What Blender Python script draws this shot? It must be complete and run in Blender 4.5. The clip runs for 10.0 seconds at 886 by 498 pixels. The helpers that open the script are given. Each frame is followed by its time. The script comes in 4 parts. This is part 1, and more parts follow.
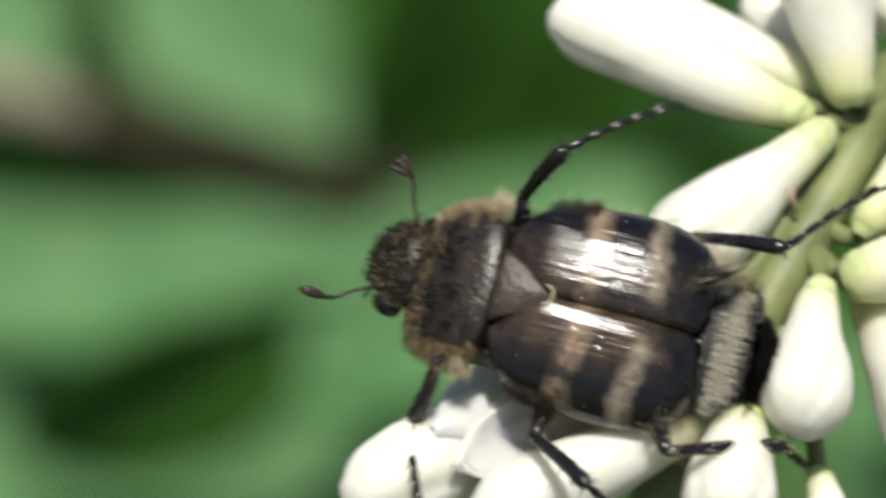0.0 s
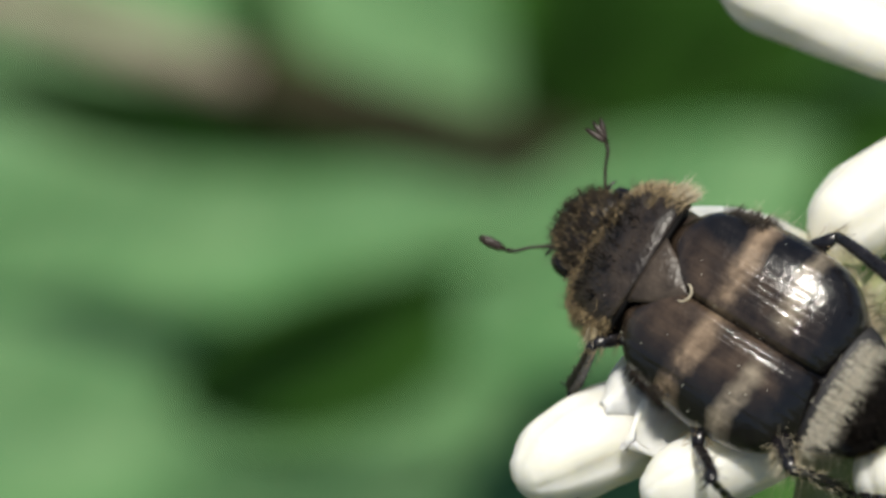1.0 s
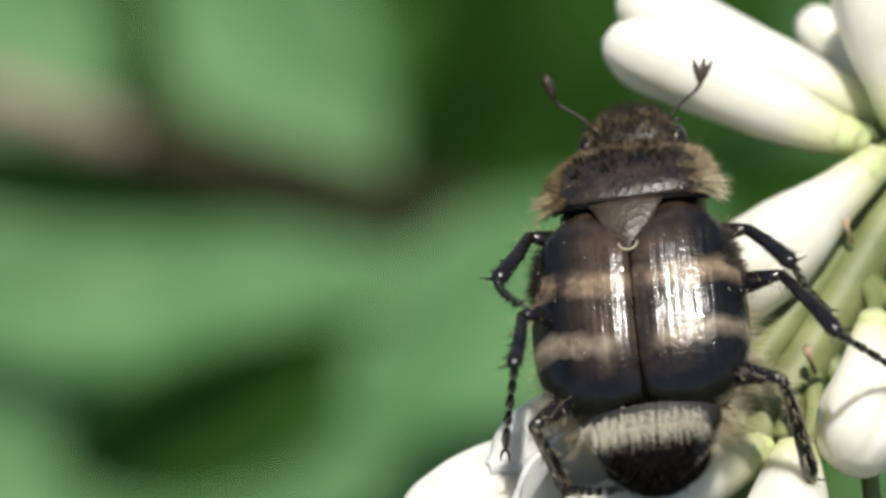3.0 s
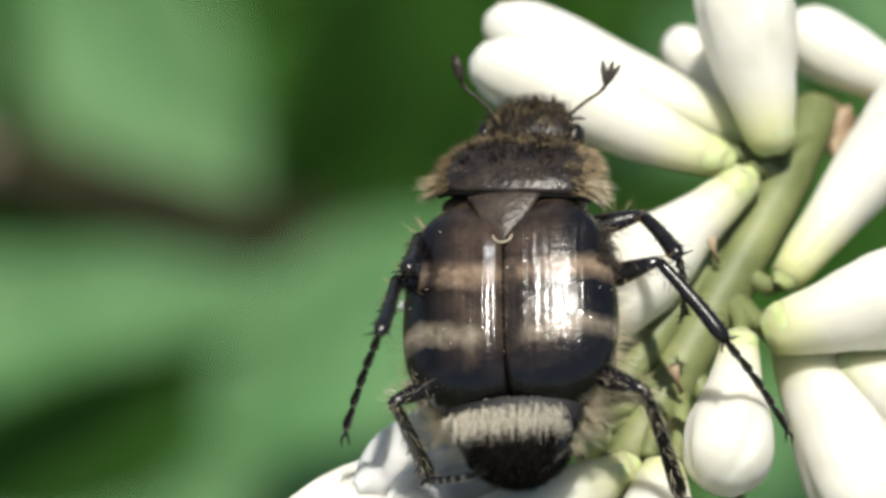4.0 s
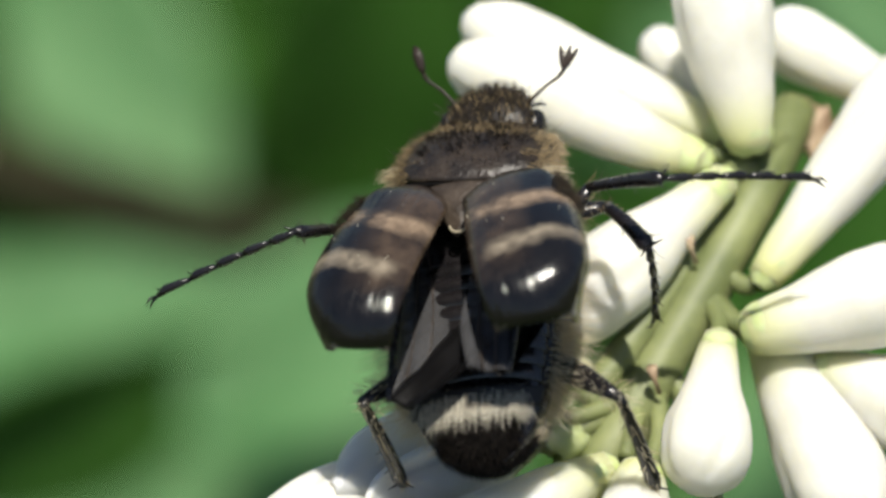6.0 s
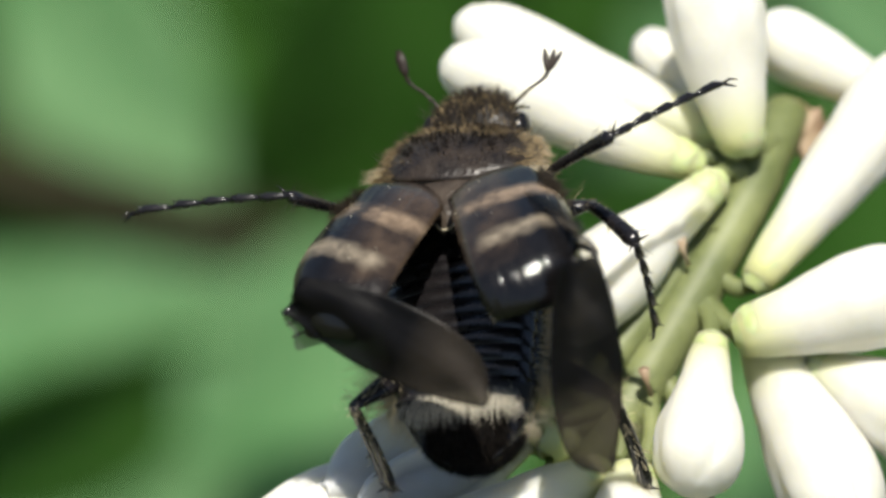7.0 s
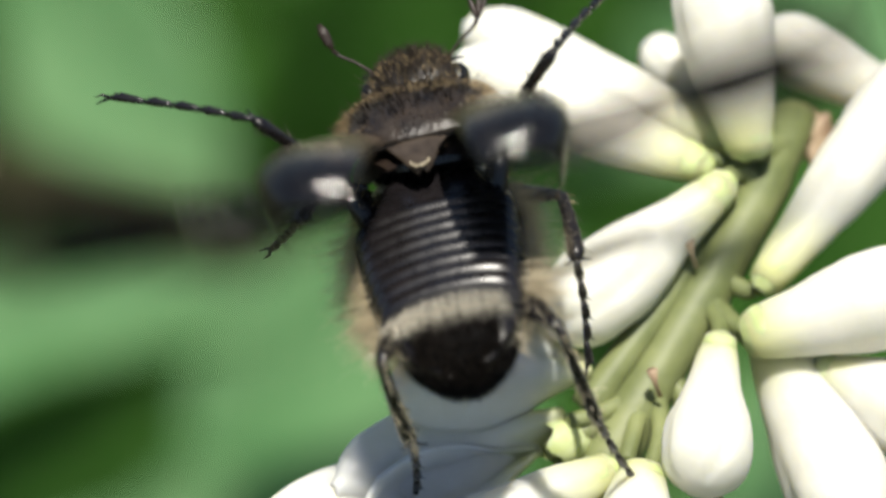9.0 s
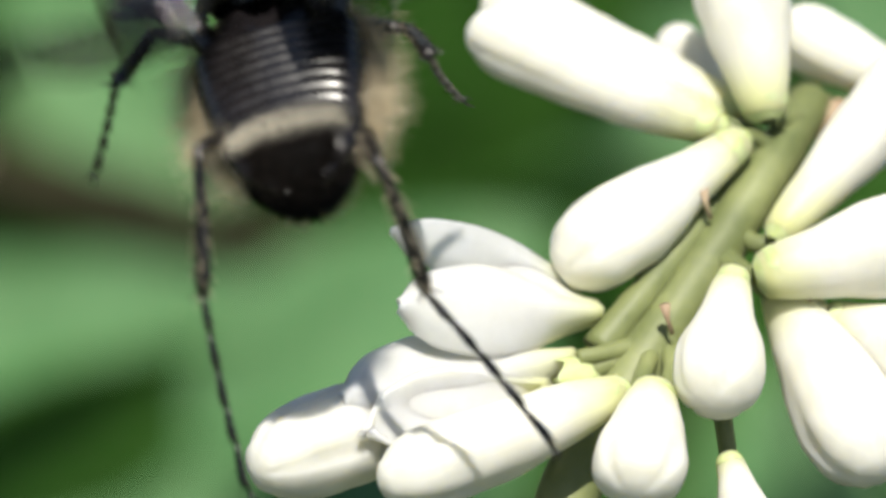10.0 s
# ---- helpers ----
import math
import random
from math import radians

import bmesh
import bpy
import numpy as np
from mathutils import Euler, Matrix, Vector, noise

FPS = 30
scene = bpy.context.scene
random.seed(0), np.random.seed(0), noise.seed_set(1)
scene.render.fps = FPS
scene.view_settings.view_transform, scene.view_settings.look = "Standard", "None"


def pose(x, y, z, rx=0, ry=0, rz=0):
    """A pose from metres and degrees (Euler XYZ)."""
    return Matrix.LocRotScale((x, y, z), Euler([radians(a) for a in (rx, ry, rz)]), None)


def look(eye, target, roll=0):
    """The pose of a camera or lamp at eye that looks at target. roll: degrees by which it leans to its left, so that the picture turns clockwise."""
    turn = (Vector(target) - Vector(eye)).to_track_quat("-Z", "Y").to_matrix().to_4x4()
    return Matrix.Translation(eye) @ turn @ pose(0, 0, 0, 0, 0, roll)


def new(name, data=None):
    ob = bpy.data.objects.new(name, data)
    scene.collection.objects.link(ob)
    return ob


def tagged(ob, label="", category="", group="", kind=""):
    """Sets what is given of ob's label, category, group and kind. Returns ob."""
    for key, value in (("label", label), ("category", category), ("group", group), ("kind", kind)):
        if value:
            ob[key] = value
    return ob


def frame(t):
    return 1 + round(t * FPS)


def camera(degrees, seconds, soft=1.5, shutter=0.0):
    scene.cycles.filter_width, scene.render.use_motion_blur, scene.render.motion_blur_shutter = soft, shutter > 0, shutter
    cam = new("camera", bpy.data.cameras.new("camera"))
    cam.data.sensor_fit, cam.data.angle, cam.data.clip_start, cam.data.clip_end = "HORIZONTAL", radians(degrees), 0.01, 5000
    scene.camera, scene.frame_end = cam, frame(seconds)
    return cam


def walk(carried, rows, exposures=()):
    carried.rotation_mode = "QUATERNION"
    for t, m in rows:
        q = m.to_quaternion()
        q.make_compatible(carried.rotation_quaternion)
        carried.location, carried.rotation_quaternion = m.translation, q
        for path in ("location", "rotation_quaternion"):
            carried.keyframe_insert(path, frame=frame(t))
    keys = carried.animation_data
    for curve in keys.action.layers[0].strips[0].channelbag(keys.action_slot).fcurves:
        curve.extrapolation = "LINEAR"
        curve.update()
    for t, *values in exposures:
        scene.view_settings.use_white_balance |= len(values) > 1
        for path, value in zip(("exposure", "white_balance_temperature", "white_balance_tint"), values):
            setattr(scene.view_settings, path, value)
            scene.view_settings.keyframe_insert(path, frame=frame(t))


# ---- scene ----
# Everything is laid out in plan units across the lens's first axis: 1 unit = 0.0153 mm at the beetle.
MM = 0.001
UNIT = 24.0 / 1568 * MM
FIELD = 12.0
REACH = 12 * MM / math.tan(radians(FIELD / 2))
PITCH = 35.0
_c, _s = math.cos(radians(PITCH)), math.sin(radians(PITCH))
# the lens's frame: x to the right, y up across the view, z back towards the lens; its origin is at the beetle
VIEW = Matrix(((1, 0, 0, 0), (0, _s, -_c, 0), (0, _c, _s, 1.15), (0, 0, 0, 1)))


def plan(px, py, w=0.0):
    """A place in the lens's frame (metres) from plan units and a depth in mm towards the lens."""
    k = UNIT * (REACH - w * MM) / REACH
    return Vector(((px - 784) * k, (441 - py) * k, w * MM))


# ---- camera: hand-held, turning on the spot ----
TURNS = [(0, 215, -85), (0.3, 362, -50), (0.5, 438, -27), (0.75, 490, -90), (1.0, 500, -150), (1.25, 455, -85), (1.5, 405, -18), (1.8, 348, -55),
         (2.0, 302, -105), (2.2, 270, -213), (2.45, 258, -235), (2.8, 285, -110), (3.3, 300, -15), (3.5, 212, -12), (3.75, 115, -10), (4.0, 56, -6), (4.5, 42, -13),
         (5.0, 30, -16), (5.5, 21, -14), (5.7, 17, -12), (7.0, 2, -1), (7.5, 0, 0), (8.0, 1, 0), (8.5, 6, 5),
         (9.0, 14, 8), (9.5, 20, 8), (10.0, 20, 5)]


def turned(t):
    """The camera's turn at t, in plan units."""
    for (t0, x0, y0), (t1, x1, y1) in zip(TURNS, TURNS[1:]):
        if t0 <= t <= t1:
            f = (t - t0) / (t1 - t0)
            return x0 + f * (x1 - x0), y0 + f * (y1 - y0)
    return TURNS[-1][1:]


cam = camera(FIELD, 10.0, 3.0, 0.6)
cam.data.dof.use_dof = True
cam.data.dof.focus_distance = REACH + 0.6 * MM
cam.data.dof.aperture_fstop = 48.0
walk(cam, [(t, VIEW @ Matrix.Translation((0, 0, REACH))
            @ Matrix.Rotation(math.atan(dx * UNIT / REACH), 4, "Y")
            @ Matrix.Rotation(math.atan(dy * UNIT / REACH), 4, "X")) for t, dx, dy in TURNS],
     exposures=[(0, 0.18, 6600, 8), (10.0, 0.38, 6600, 8)])

# ---- light: high sun and clear sky ----
to_sun = (VIEW.to_3x3() @ Vector((0.03, 0.66, 0.75))).normalized()
sun_data = bpy.data.lights.new("sun", "SUN")
sun_data.energy, sun_data.angle, sun_data.color = 5.0, radians(0.53), (1.0, 0.95, 0.87)
sun = new("sun", sun_data)
sun.matrix_world = look(to_sun * 3 + Vector((0, 0, 1.15)), (0, 0, 1.15))
world = bpy.data.worlds.new("sky")
scene.world = world
world.use_nodes = True
_n = world.node_tree.nodes
_sky = _n.new("ShaderNodeTexSky")
_sky.sky_type, _sky.sun_disc = "NISHITA", False
_sky.sun_elevation = math.asin(to_sun.z)
_sky.sun_rotation = math.atan2(to_sun.x, to_sun.y)
_n["Background"].inputs["Strength"].default_value = 0.072
world.node_tree.links.new(_sky.outputs[0], _n["Background"].inputs["Color"])


# ---- materials ----
class Nodes:
    """A short way to write node materials."""

    def __init__(self, name):
        self.mat = bpy.data.materials.new(name)
        self.mat.use_nodes = True
        self.tree = self.mat.node_tree
        self.bsdf = self.tree.nodes["Principled BSDF"]
        self.out = self.tree.nodes["Material Output"]

    def link(self, a, b):
        self.tree.links.new(a, b)

    def node(self, kind):
        return self.tree.nodes.new(kind)

    def place(self):
        return self.node("ShaderNodeTexCoord").outputs["Object"]

    def axes(self, vector):
        n = self.node("ShaderNodeSeparateXYZ")
        self.link(vector, n.inputs[0])
        return n.outputs

    def math(self, how, a, b=0.0, c=0.0):
        n = self.node("ShaderNodeMath")
        n.operation = how
        for slot, value in zip(n.inputs, (a, b, c)):
            if isinstance(value, (int, float)):
                slot.default_value = value
            else:
                self.link(value, slot)
        return n.outputs[0]

    def noise(self, scale, detail=3.0, rough=0.55, vector=None, stretch=None):
        n = self.node("ShaderNodeTexNoise")
        n.inputs["Scale"].default_value, n.inputs["Detail"].default_value, n.inputs["Roughness"].default_value = scale, detail, rough
        vector = vector or self.place()
        if stretch:
            m = self.node("ShaderNodeMapping")
            m.inputs["Scale"].default_value = stretch
            self.link(vector, m.inputs[0])
            vector = m.outputs[0]
        self.link(vector, n.inputs["Vector"])
        return n.outputs["Fac"]

    def ramp(self, fac, *stops):
        n = self.node("ShaderNodeValToRGB")
        while len(n.color_ramp.elements) < len(stops):
            n.color_ramp.elements.new(0.5)
        for e, (at, colour) in zip(n.color_ramp.elements, stops):
            e.position, e.color = at, (*colour, 1) if len(colour) == 3 else colour
        self.link(fac, n.inputs[0])
        return n.outputs[0]

    def mix(self, fac, a, b, blend="MIX"):
        n = self.node("ShaderNodeMix")
        n.data_type, n.blend_type = "RGBA", blend
        for slot, value in zip((n.inputs[0], n.inputs[6], n.inputs[7]), (fac, a, b)):
            if isinstance(value, (int, float)):
                slot.default_value = value
            elif isinstance(value, tuple):
                slot.default_value = (*value, 1)
            else:
                self.link(value, slot)
        return n.outputs[2]

    def bump(self, height, strength, depth):
        n = self.node("ShaderNodeBump")
        n.inputs["Strength"].default_value, n.inputs["Distance"].default_value = strength, depth
        self.link(height, n.inputs["Height"])
        self.link(n.outputs[0], self.bsdf.inputs["Normal"])
        self.link(n.outputs[0], self.bsdf.inputs["Coat Normal"])

    def set(self, **values):
        for key, value in values.items():
            slot = self.bsdf.inputs[key.replace("_", " ")]
            if isinstance(value, (int, float)):
                slot.default_value = value
            elif isinstance(value, tuple):
                slot.default_value = (*value, 1) if len(value) == 3 and slot.type == "RGBA" else value
            else:
                self.link(value, slot)
        return self


def petal_material():
    m = Nodes("white petal")
    tone = m.ramp(m.noise(900, 4), (0.3, (0.64, 0.63, 0.555)), (0.7, (0.74, 0.73, 0.665)))
    # the foot of each petal tube is tinged green
    foot = m.axes(m.node("ShaderNodeTexCoord").outputs["Generated"])[2]
    foot = m.math("MULTIPLY_ADD", m.noise(1200, 3), 0.08, foot)
    tone = m.mix(m.ramp(foot, (0.08, (1, 1, 1)), (0.34, (0, 0, 0))), tone, (0.58, 0.60, 0.26))
    streak = m.noise(1500, 4, stretch=(1, 1, 0.12))
    tone = m.mix(m.math("MULTIPLY", streak, 0.30), tone, (0.66, 0.62, 0.48))
    m.set(Base_Color=tone, Roughness=0.5, Subsurface_Weight=0.8, Subsurface_Radius=(1.0, 0.95, 0.75), Subsurface_Scale=0.0014)
    m.bump(m.noise(2600, 5, stretch=(1, 1, 0.25)), 0.25, 0.00006)
    return m.mat


def green_material(name, dark, light, scale=500, rough=0.5, soft=0.0):
    m = Nodes(name)
    m.set(Base_Color=m.ramp(m.noise(scale, 5), (0.3, dark), (0.7, light)), Roughness=rough)
    if soft:
        m.set(Subsurface_Weight=soft, Subsurface_Radius=(1.0, 1.0, 0.4), Subsurface_Scale=0.0006)
    m.bump(m.noise(scale * 5, 4), 0.3, 0.00006)
    return m.mat


def leaf_material(name, dark, light, patch=0.0):
    m = Nodes(name)
    x, y, z = m.axes(m.place())
    # side veins run out from the midrib at a slant
    vein = m.math("ABSOLUTE", m.math("SINE", m.math("MULTIPLY", m.math("SUBTRACT", y, m.math("ABSOLUTE", x)), 900)))
    tone = m.mix(0.5, m.ramp(m.noise(90, 5), (0.38, dark), (0.66, light)), m.ramp(m.noise(28, 2), (0.38, dark), (0.66, light)))
    # paler, slightly yellow patches: highlights on the blade put into its colour
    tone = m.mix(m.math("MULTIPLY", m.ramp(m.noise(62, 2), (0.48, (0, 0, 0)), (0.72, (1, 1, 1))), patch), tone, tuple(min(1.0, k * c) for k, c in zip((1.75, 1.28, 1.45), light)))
    tone = m.mix(m.math("MULTIPLY", m.math("GREATER_THAN", vein, 0.97), 0.4), tone, (0.22, 0.3, 0.12))
    m.set(Base_Color=tone, Roughness=0.6, Specular_IOR_Level=0.3)
    m.bump(m.noise(700, 5), 0.2, 0.0003)
    # thin blades let some light through
    glow = m.node("ShaderNodeBsdfTranslucent")
    m.link(tone, glow.inputs["Color"])
    mixed = m.node("ShaderNodeMixShader")
    mixed.inputs[0].default_value = 0.25
    m.link(m.bsdf.outputs[0], mixed.inputs[1])
    m.link(glow.outputs[0], mixed.inputs[2])
    m.link(mixed.outputs[0], m.out.inputs["Surface"])
    return m.mat


def shell_material(name, tone_lo, tone_hi, rough=0.28, grain=4500, strength=0.35):
    """Hard dark cuticle, pitted and glossy."""
    m = Nodes(name)
    m.set(Base_Color=m.ramp(m.noise(1400, 5), (0.3, tone_lo), (0.75, tone_hi)), Roughness=m.math("MULTIPLY_ADD", m.noise(2500, 3), 0.25, rough - 0.1),
          Specular_IOR_Level=0.5)
    m.bump(m.noise(grain, 4), strength, 0.00005)
    return m.mat


def elytron_material():
    """Black wing case with two tan bands, brown along the seam; finely grooved along its length."""
    m = Nodes("banded wing case")
    spot = m.node("ShaderNodeTexCoord").outputs["UV"]    # metres from the seam and along the body, times 100
    ux, uy = m.axes(spot)[:2]
    x, y = m.math("MULTIPLY", ux, 0.01), m.math("MULTIPLY", uy, 0.01)
    across = x
    wobble = m.math("MULTIPLY", m.math("SUBTRACT", m.noise(900, 4), 0.5), 0.0008)
    along = m.math("ADD", m.math("ADD", y, wobble), m.math("MULTIPLY", across, -0.12))

    def band(low, high, soft=0.0004):
        up = m.math("SMOOTH_MIN", 1.0, m.math("MAXIMUM", 0.0, m.math("DIVIDE", m.math("SUBTRACT", along, low), soft)), 0.05)
        down = m.math("SMOOTH_MIN", 1.0, m.math("MAXIMUM", 0.0, m.math("DIVIDE", m.math("SUBTRACT", high, along), soft)), 0.05)
        return m.math("MULTIPLY", up, down)

    tan = m.ramp(m.noise(2200, 5), (0.25, (0.095, 0.066, 0.042)), (0.75, (0.30, 0.22, 0.15)))
    pale = m.ramp(m.noise(2200, 5), (0.25, (0.13, 0.107, 0.078)), (0.75, (0.34, 0.285, 0.21)))
    brown = m.ramp(m.noise(1800, 5), (0.25, (0.015, 0.010, 0.007)), (0.75, (0.085, 0.058, 0.038)))
    black = m.ramp(m.noise(1800, 5), (0.3, (0.003, 0.0027, 0.0027)), (0.8, (0.009, 0.008, 0.008)))
    near = m.math("MULTIPLY_ADD", m.math("ADD", across, m.math("MULTIPLY", wobble, 1.8)), -1300.0, 2.6)
    near = m.math("MINIMUM", 1.0, m.math("MAXIMUM", 0.0, near))
    fore = m.math("MINIMUM", 1.0, m.math("MAXIMUM", 0.0, m.math("MULTIPLY_ADD", along, 1400.0, 2.5)))
    seam = m.math("MULTIPLY", near, fore)
    tone = m.mix(m.math("MULTIPLY", seam, m.ramp(m.noise(700, 3), (0.35, (0.35, 0.35, 0.35)), (0.62, (0.9, 0.9, 0.9)))), black, brown)
    patch = m.ramp(m.noise(1300, 4), (0.36, (0.15, 0.15, 0.15)), (0.55, (1, 1, 1)))
    tone = m.mix(m.math("MULTIPLY", band(0.0005, 0.0015), patch), tone, tan)
    tone = m.mix(m.math("MULTIPLY", m.math("MULTIPLY", band(-0.0011, -0.0003), m.math("MINIMUM", 1.0, m.math("MAXIMUM", 0.0, m.math("MULTIPLY_ADD", m.math("ADD", across, wobble), 1600.0, -0.5)))), m.ramp(m.noise(1500, 4), (0.33, (0.35, 0.35, 0.35)), (0.52, (1, 1, 1)))), tone, pale)
    m.set(Base_Color=tone, Roughness=m.math("MULTIPLY_ADD", m.noise(3000, 3), 0.2, 0.14), Specular_IOR_Level=0.12,
          Coat_Weight=0.8, Coat_Roughness=0.10)
    groove = m.noise(1.0, 2.0, 0.4, spot, (62, 3, 1))
    pits = m.noise(8500, 3)
    m.bump(m.math("ADD", m.math("MULTIPLY", groove, 1.2), m.math("MULTIPLY", pits, 0.6)), 0.5, 0.00006)
    return m.mat


def hair_material(name, dark, light, clear=0.0):
    m = Nodes(name)
    pick = m.node("ShaderNodeNewGeometry").outputs["Random Per Island"]
    tone = m.ramp(pick, (0.0, dark), (1.0, light))
    m.set(Base_Color=tone, Roughness=0.45)
    if clear:
        # fine pale hair lets light through
        pass_on = m.node("ShaderNodeBsdfTranslucent")
        m.link(tone, pass_on.inputs["Color"])
        mixed = m.node("ShaderNodeMixShader")
        mixed.inputs[0].default_value = clear
        m.link(m.bsdf.outputs[0], mixed.inputs[1])
        m.link(pass_on.outputs[0], mixed.inputs[2])
        m.link(mixed.outputs[0], m.out.inputs["Surface"])
    return m.mat


def wing_material(name, tone, clear, tail=None):
    """Smoky, folded membrane that lets part of the light through; tail: a browner, clearer end."""
    m = Nodes(name)
    tint = m.ramp(m.noise(700, 5, stretch=(1, 4, 1)), (0.3, tone), (0.8, tuple(min(1, 2.2 * c) for c in tone)))
    m.set(Base_Color=tint, Roughness=0.40, Specular_IOR_Level=0.14)
    m.bump(m.noise(1300, 4, stretch=(0.5, 3, 1)), 0.6, 0.00006)
    clear_way = m.node("ShaderNodeBsdfTransparent")
    clear_way.inputs["Color"].default_value = (0.90, 0.88, 0.86, 1)
    mixed = m.node("ShaderNodeMixShader")
    amount = m.math("MULTIPLY_ADD", m.noise(500, 3), 0.2, clear - 0.1)
    if tail:
        far = m.math("MINIMUM", 1.0, m.math("MAXIMUM", 0.0, m.math("MULTIPLY_ADD", m.axes(m.place())[0], 900.0, -2.9)))
        m.set(Base_Color=m.mix(far, tint, tail))
        amount = m.math("MULTIPLY_ADD", far, 0.16, amount)
    m.link(amount, mixed.inputs[0])
    m.link(m.bsdf.outputs[0], mixed.inputs[1])
    m.link(clear_way.outputs[0], mixed.inputs[2])
    m.link(mixed.outputs[0], m.out.inputs["Surface"])
    return m.mat


def ground_material():
    m = Nodes("ground")
    m.set(Base_Color=m.ramp(m.noise(6, 8), (0.3, (0.035, 0.03, 0.018)), (0.7, (0.05, 0.08, 0.025))), Roughness=0.95)
    m.bump(m.noise(60, 6), 0.5, 0.02)
    return m.mat


PETAL = petal_material()
CALYX = green_material("yellow-green calyx", (0.42, 0.49, 0.19), (0.62, 0.68, 0.38), 900, 0.5, 0.4)
STALK = green_material("olive flower stalk", (0.08, 0.105, 0.032), (0.255, 0.28, 0.12), 380, 0.55, 0.2)
ANTHER = green_material("brownish anther", (0.30, 0.20, 0.13), (0.46, 0.36, 0.24), 1500, 0.6)
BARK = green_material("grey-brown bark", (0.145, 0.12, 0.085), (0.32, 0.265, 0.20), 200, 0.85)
# darker copy of the bark: the twig's shade is put into its colour
SHADEBARK = green_material("twig bark with painted shade", (0.011, 0.011, 0.005), (0.032, 0.031, 0.015), 200, 0.85)
SHADEBARK.node_tree.nodes["Principled BSDF"].inputs["Specular IOR Level"].default_value = 0.1
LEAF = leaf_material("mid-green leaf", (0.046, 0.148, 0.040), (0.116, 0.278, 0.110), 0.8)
# darker copy of the leaf, with the shrub's shade in its green
SHADELEAF = leaf_material("dark green leaf with painted shade", (0.027, 0.112, 0.008), (0.054, 0.17, 0.017))
ELYTRON = elytron_material()
SHELL = shell_material("black cuticle", (0.005, 0.0045, 0.005), (0.013, 0.011, 0.012), 0.24, 4500, 0.2)
BROWNSHELL = shell_material("dark brown cuticle", (0.012, 0.008, 0.007), (0.04, 0.028, 0.02), 0.36, 5200, 0.8)
SCUTE = shell_material("grey-brown scutellum", (0.020, 0.015, 0.012), (0.075, 0.058, 0.044), 0.30, 5200, 0.9)
for _horn in (BROWNSHELL, SCUTE):
    _horn.node_tree.nodes["Principled BSDF"].inputs["Specular IOR Level"].default_value = 0.28
PLATE = shell_material("shiny black back plate", (0.005, 0.0045, 0.005), (0.012, 0.010, 0.011), 0.26, 3500, 0.12)
PLATE.node_tree.nodes["Principled BSDF"].inputs["Coat Weight"].default_value = 0.3
EYE = shell_material("black eye", (0.004, 0.004, 0.004), (0.008, 0.007, 0.007), 0.2, 9000, 0.15)
NECK = shell_material("brown-black neck shield", (0.008, 0.006, 0.005), (0.044, 0.032, 0.022), 0.28, 5200, 1.0)
PITTED = shell_material("pitted black cuticle", (0.006, 0.005, 0.005), (0.020, 0.015, 0.012), 0.32, 4200, 0.8)
VELVET = shell_material("velvet black end", (0.003, 0.003, 0.003), (0.007, 0.006, 0.006), 0.75)
VELVET.node_tree.nodes["Principled BSDF"].inputs["Specular IOR Level"].default_value = 0.1
MATTE = shell_material("velvet black", (0.004, 0.004, 0.005), (0.012, 0.010, 0.010), 0.6)
CREAM = hair_material("cream hair", (0.58, 0.51, 0.36), (0.88, 0.81, 0.65), 0.6)
FAWN = hair_material("fawn hair", (0.14, 0.10, 0.05), (0.50, 0.38, 0.21), 0.2)
INK = hair_material("black hair", (0.004, 0.0035, 0.003), (0.014, 0.011, 0.009))
INK.node_tree.nodes["Principled BSDF"].inputs["Specular IOR Level"].default_value = 0.1
WHITE = hair_material("white hair", (0.36, 0.33, 0.25), (0.82, 0.77, 0.65), 0.2)
DUSK = hair_material("dark hair", (0.012, 0.009, 0.007), (0.05, 0.036, 0.022))
WING = wing_material("smoky wing membrane", (0.003, 0.0028, 0.003), 0.15, (0.034, 0.028, 0.022))
WINGBASE = wing_material("clear wing base", (0.05, 0.05, 0.053), 0.62)
POLLEN = green_material("pale pollen", (0.62, 0.58, 0.42), (0.8, 0.78, 0.66), 3000, 0.8)
GROUND = ground_material()


# ---- mesh helpers ----
def mesh_of(name, verts, faces, material, smooth=True):
    me = bpy.data.meshes.new(name)
    me.from_pydata([tuple(v) for v in verts], [], faces)
    me.update()
    bm = bmesh.new()
    bm.from_mesh(me)
    bmesh.ops.recalc_face_normals(bm, faces=bm.faces)
    bm.to_mesh(me)
    bm.free()
    me.materials.append(material)
    if smooth:
        me.polygons.foreach_set("use_smooth", [True] * len(me.polygons))
    return me


def part(name, me, parent, label="", m=None):
    ob = new(name, me)
    ob.parent = parent
    if m is not None:
        ob.matrix_basis = m
    return tagged(ob, label)


def grid(nu, nv, f, wrap=False):
    """A sheet of points f(u, v), u and v from 0 to 1."""
    verts = [Vector(f(i / (nu if wrap else nu - 1), j / (nv - 1))) for j in range(nv) for i in range(nu)]
    faces = []
    for j in range(nv - 1):
        for i in range(nu if wrap else nu - 1):
            a, b = j * nu + i, j * nu + (i + 1) % nu
            faces.append((a, b, b + nu, a + nu))
    return verts, faces


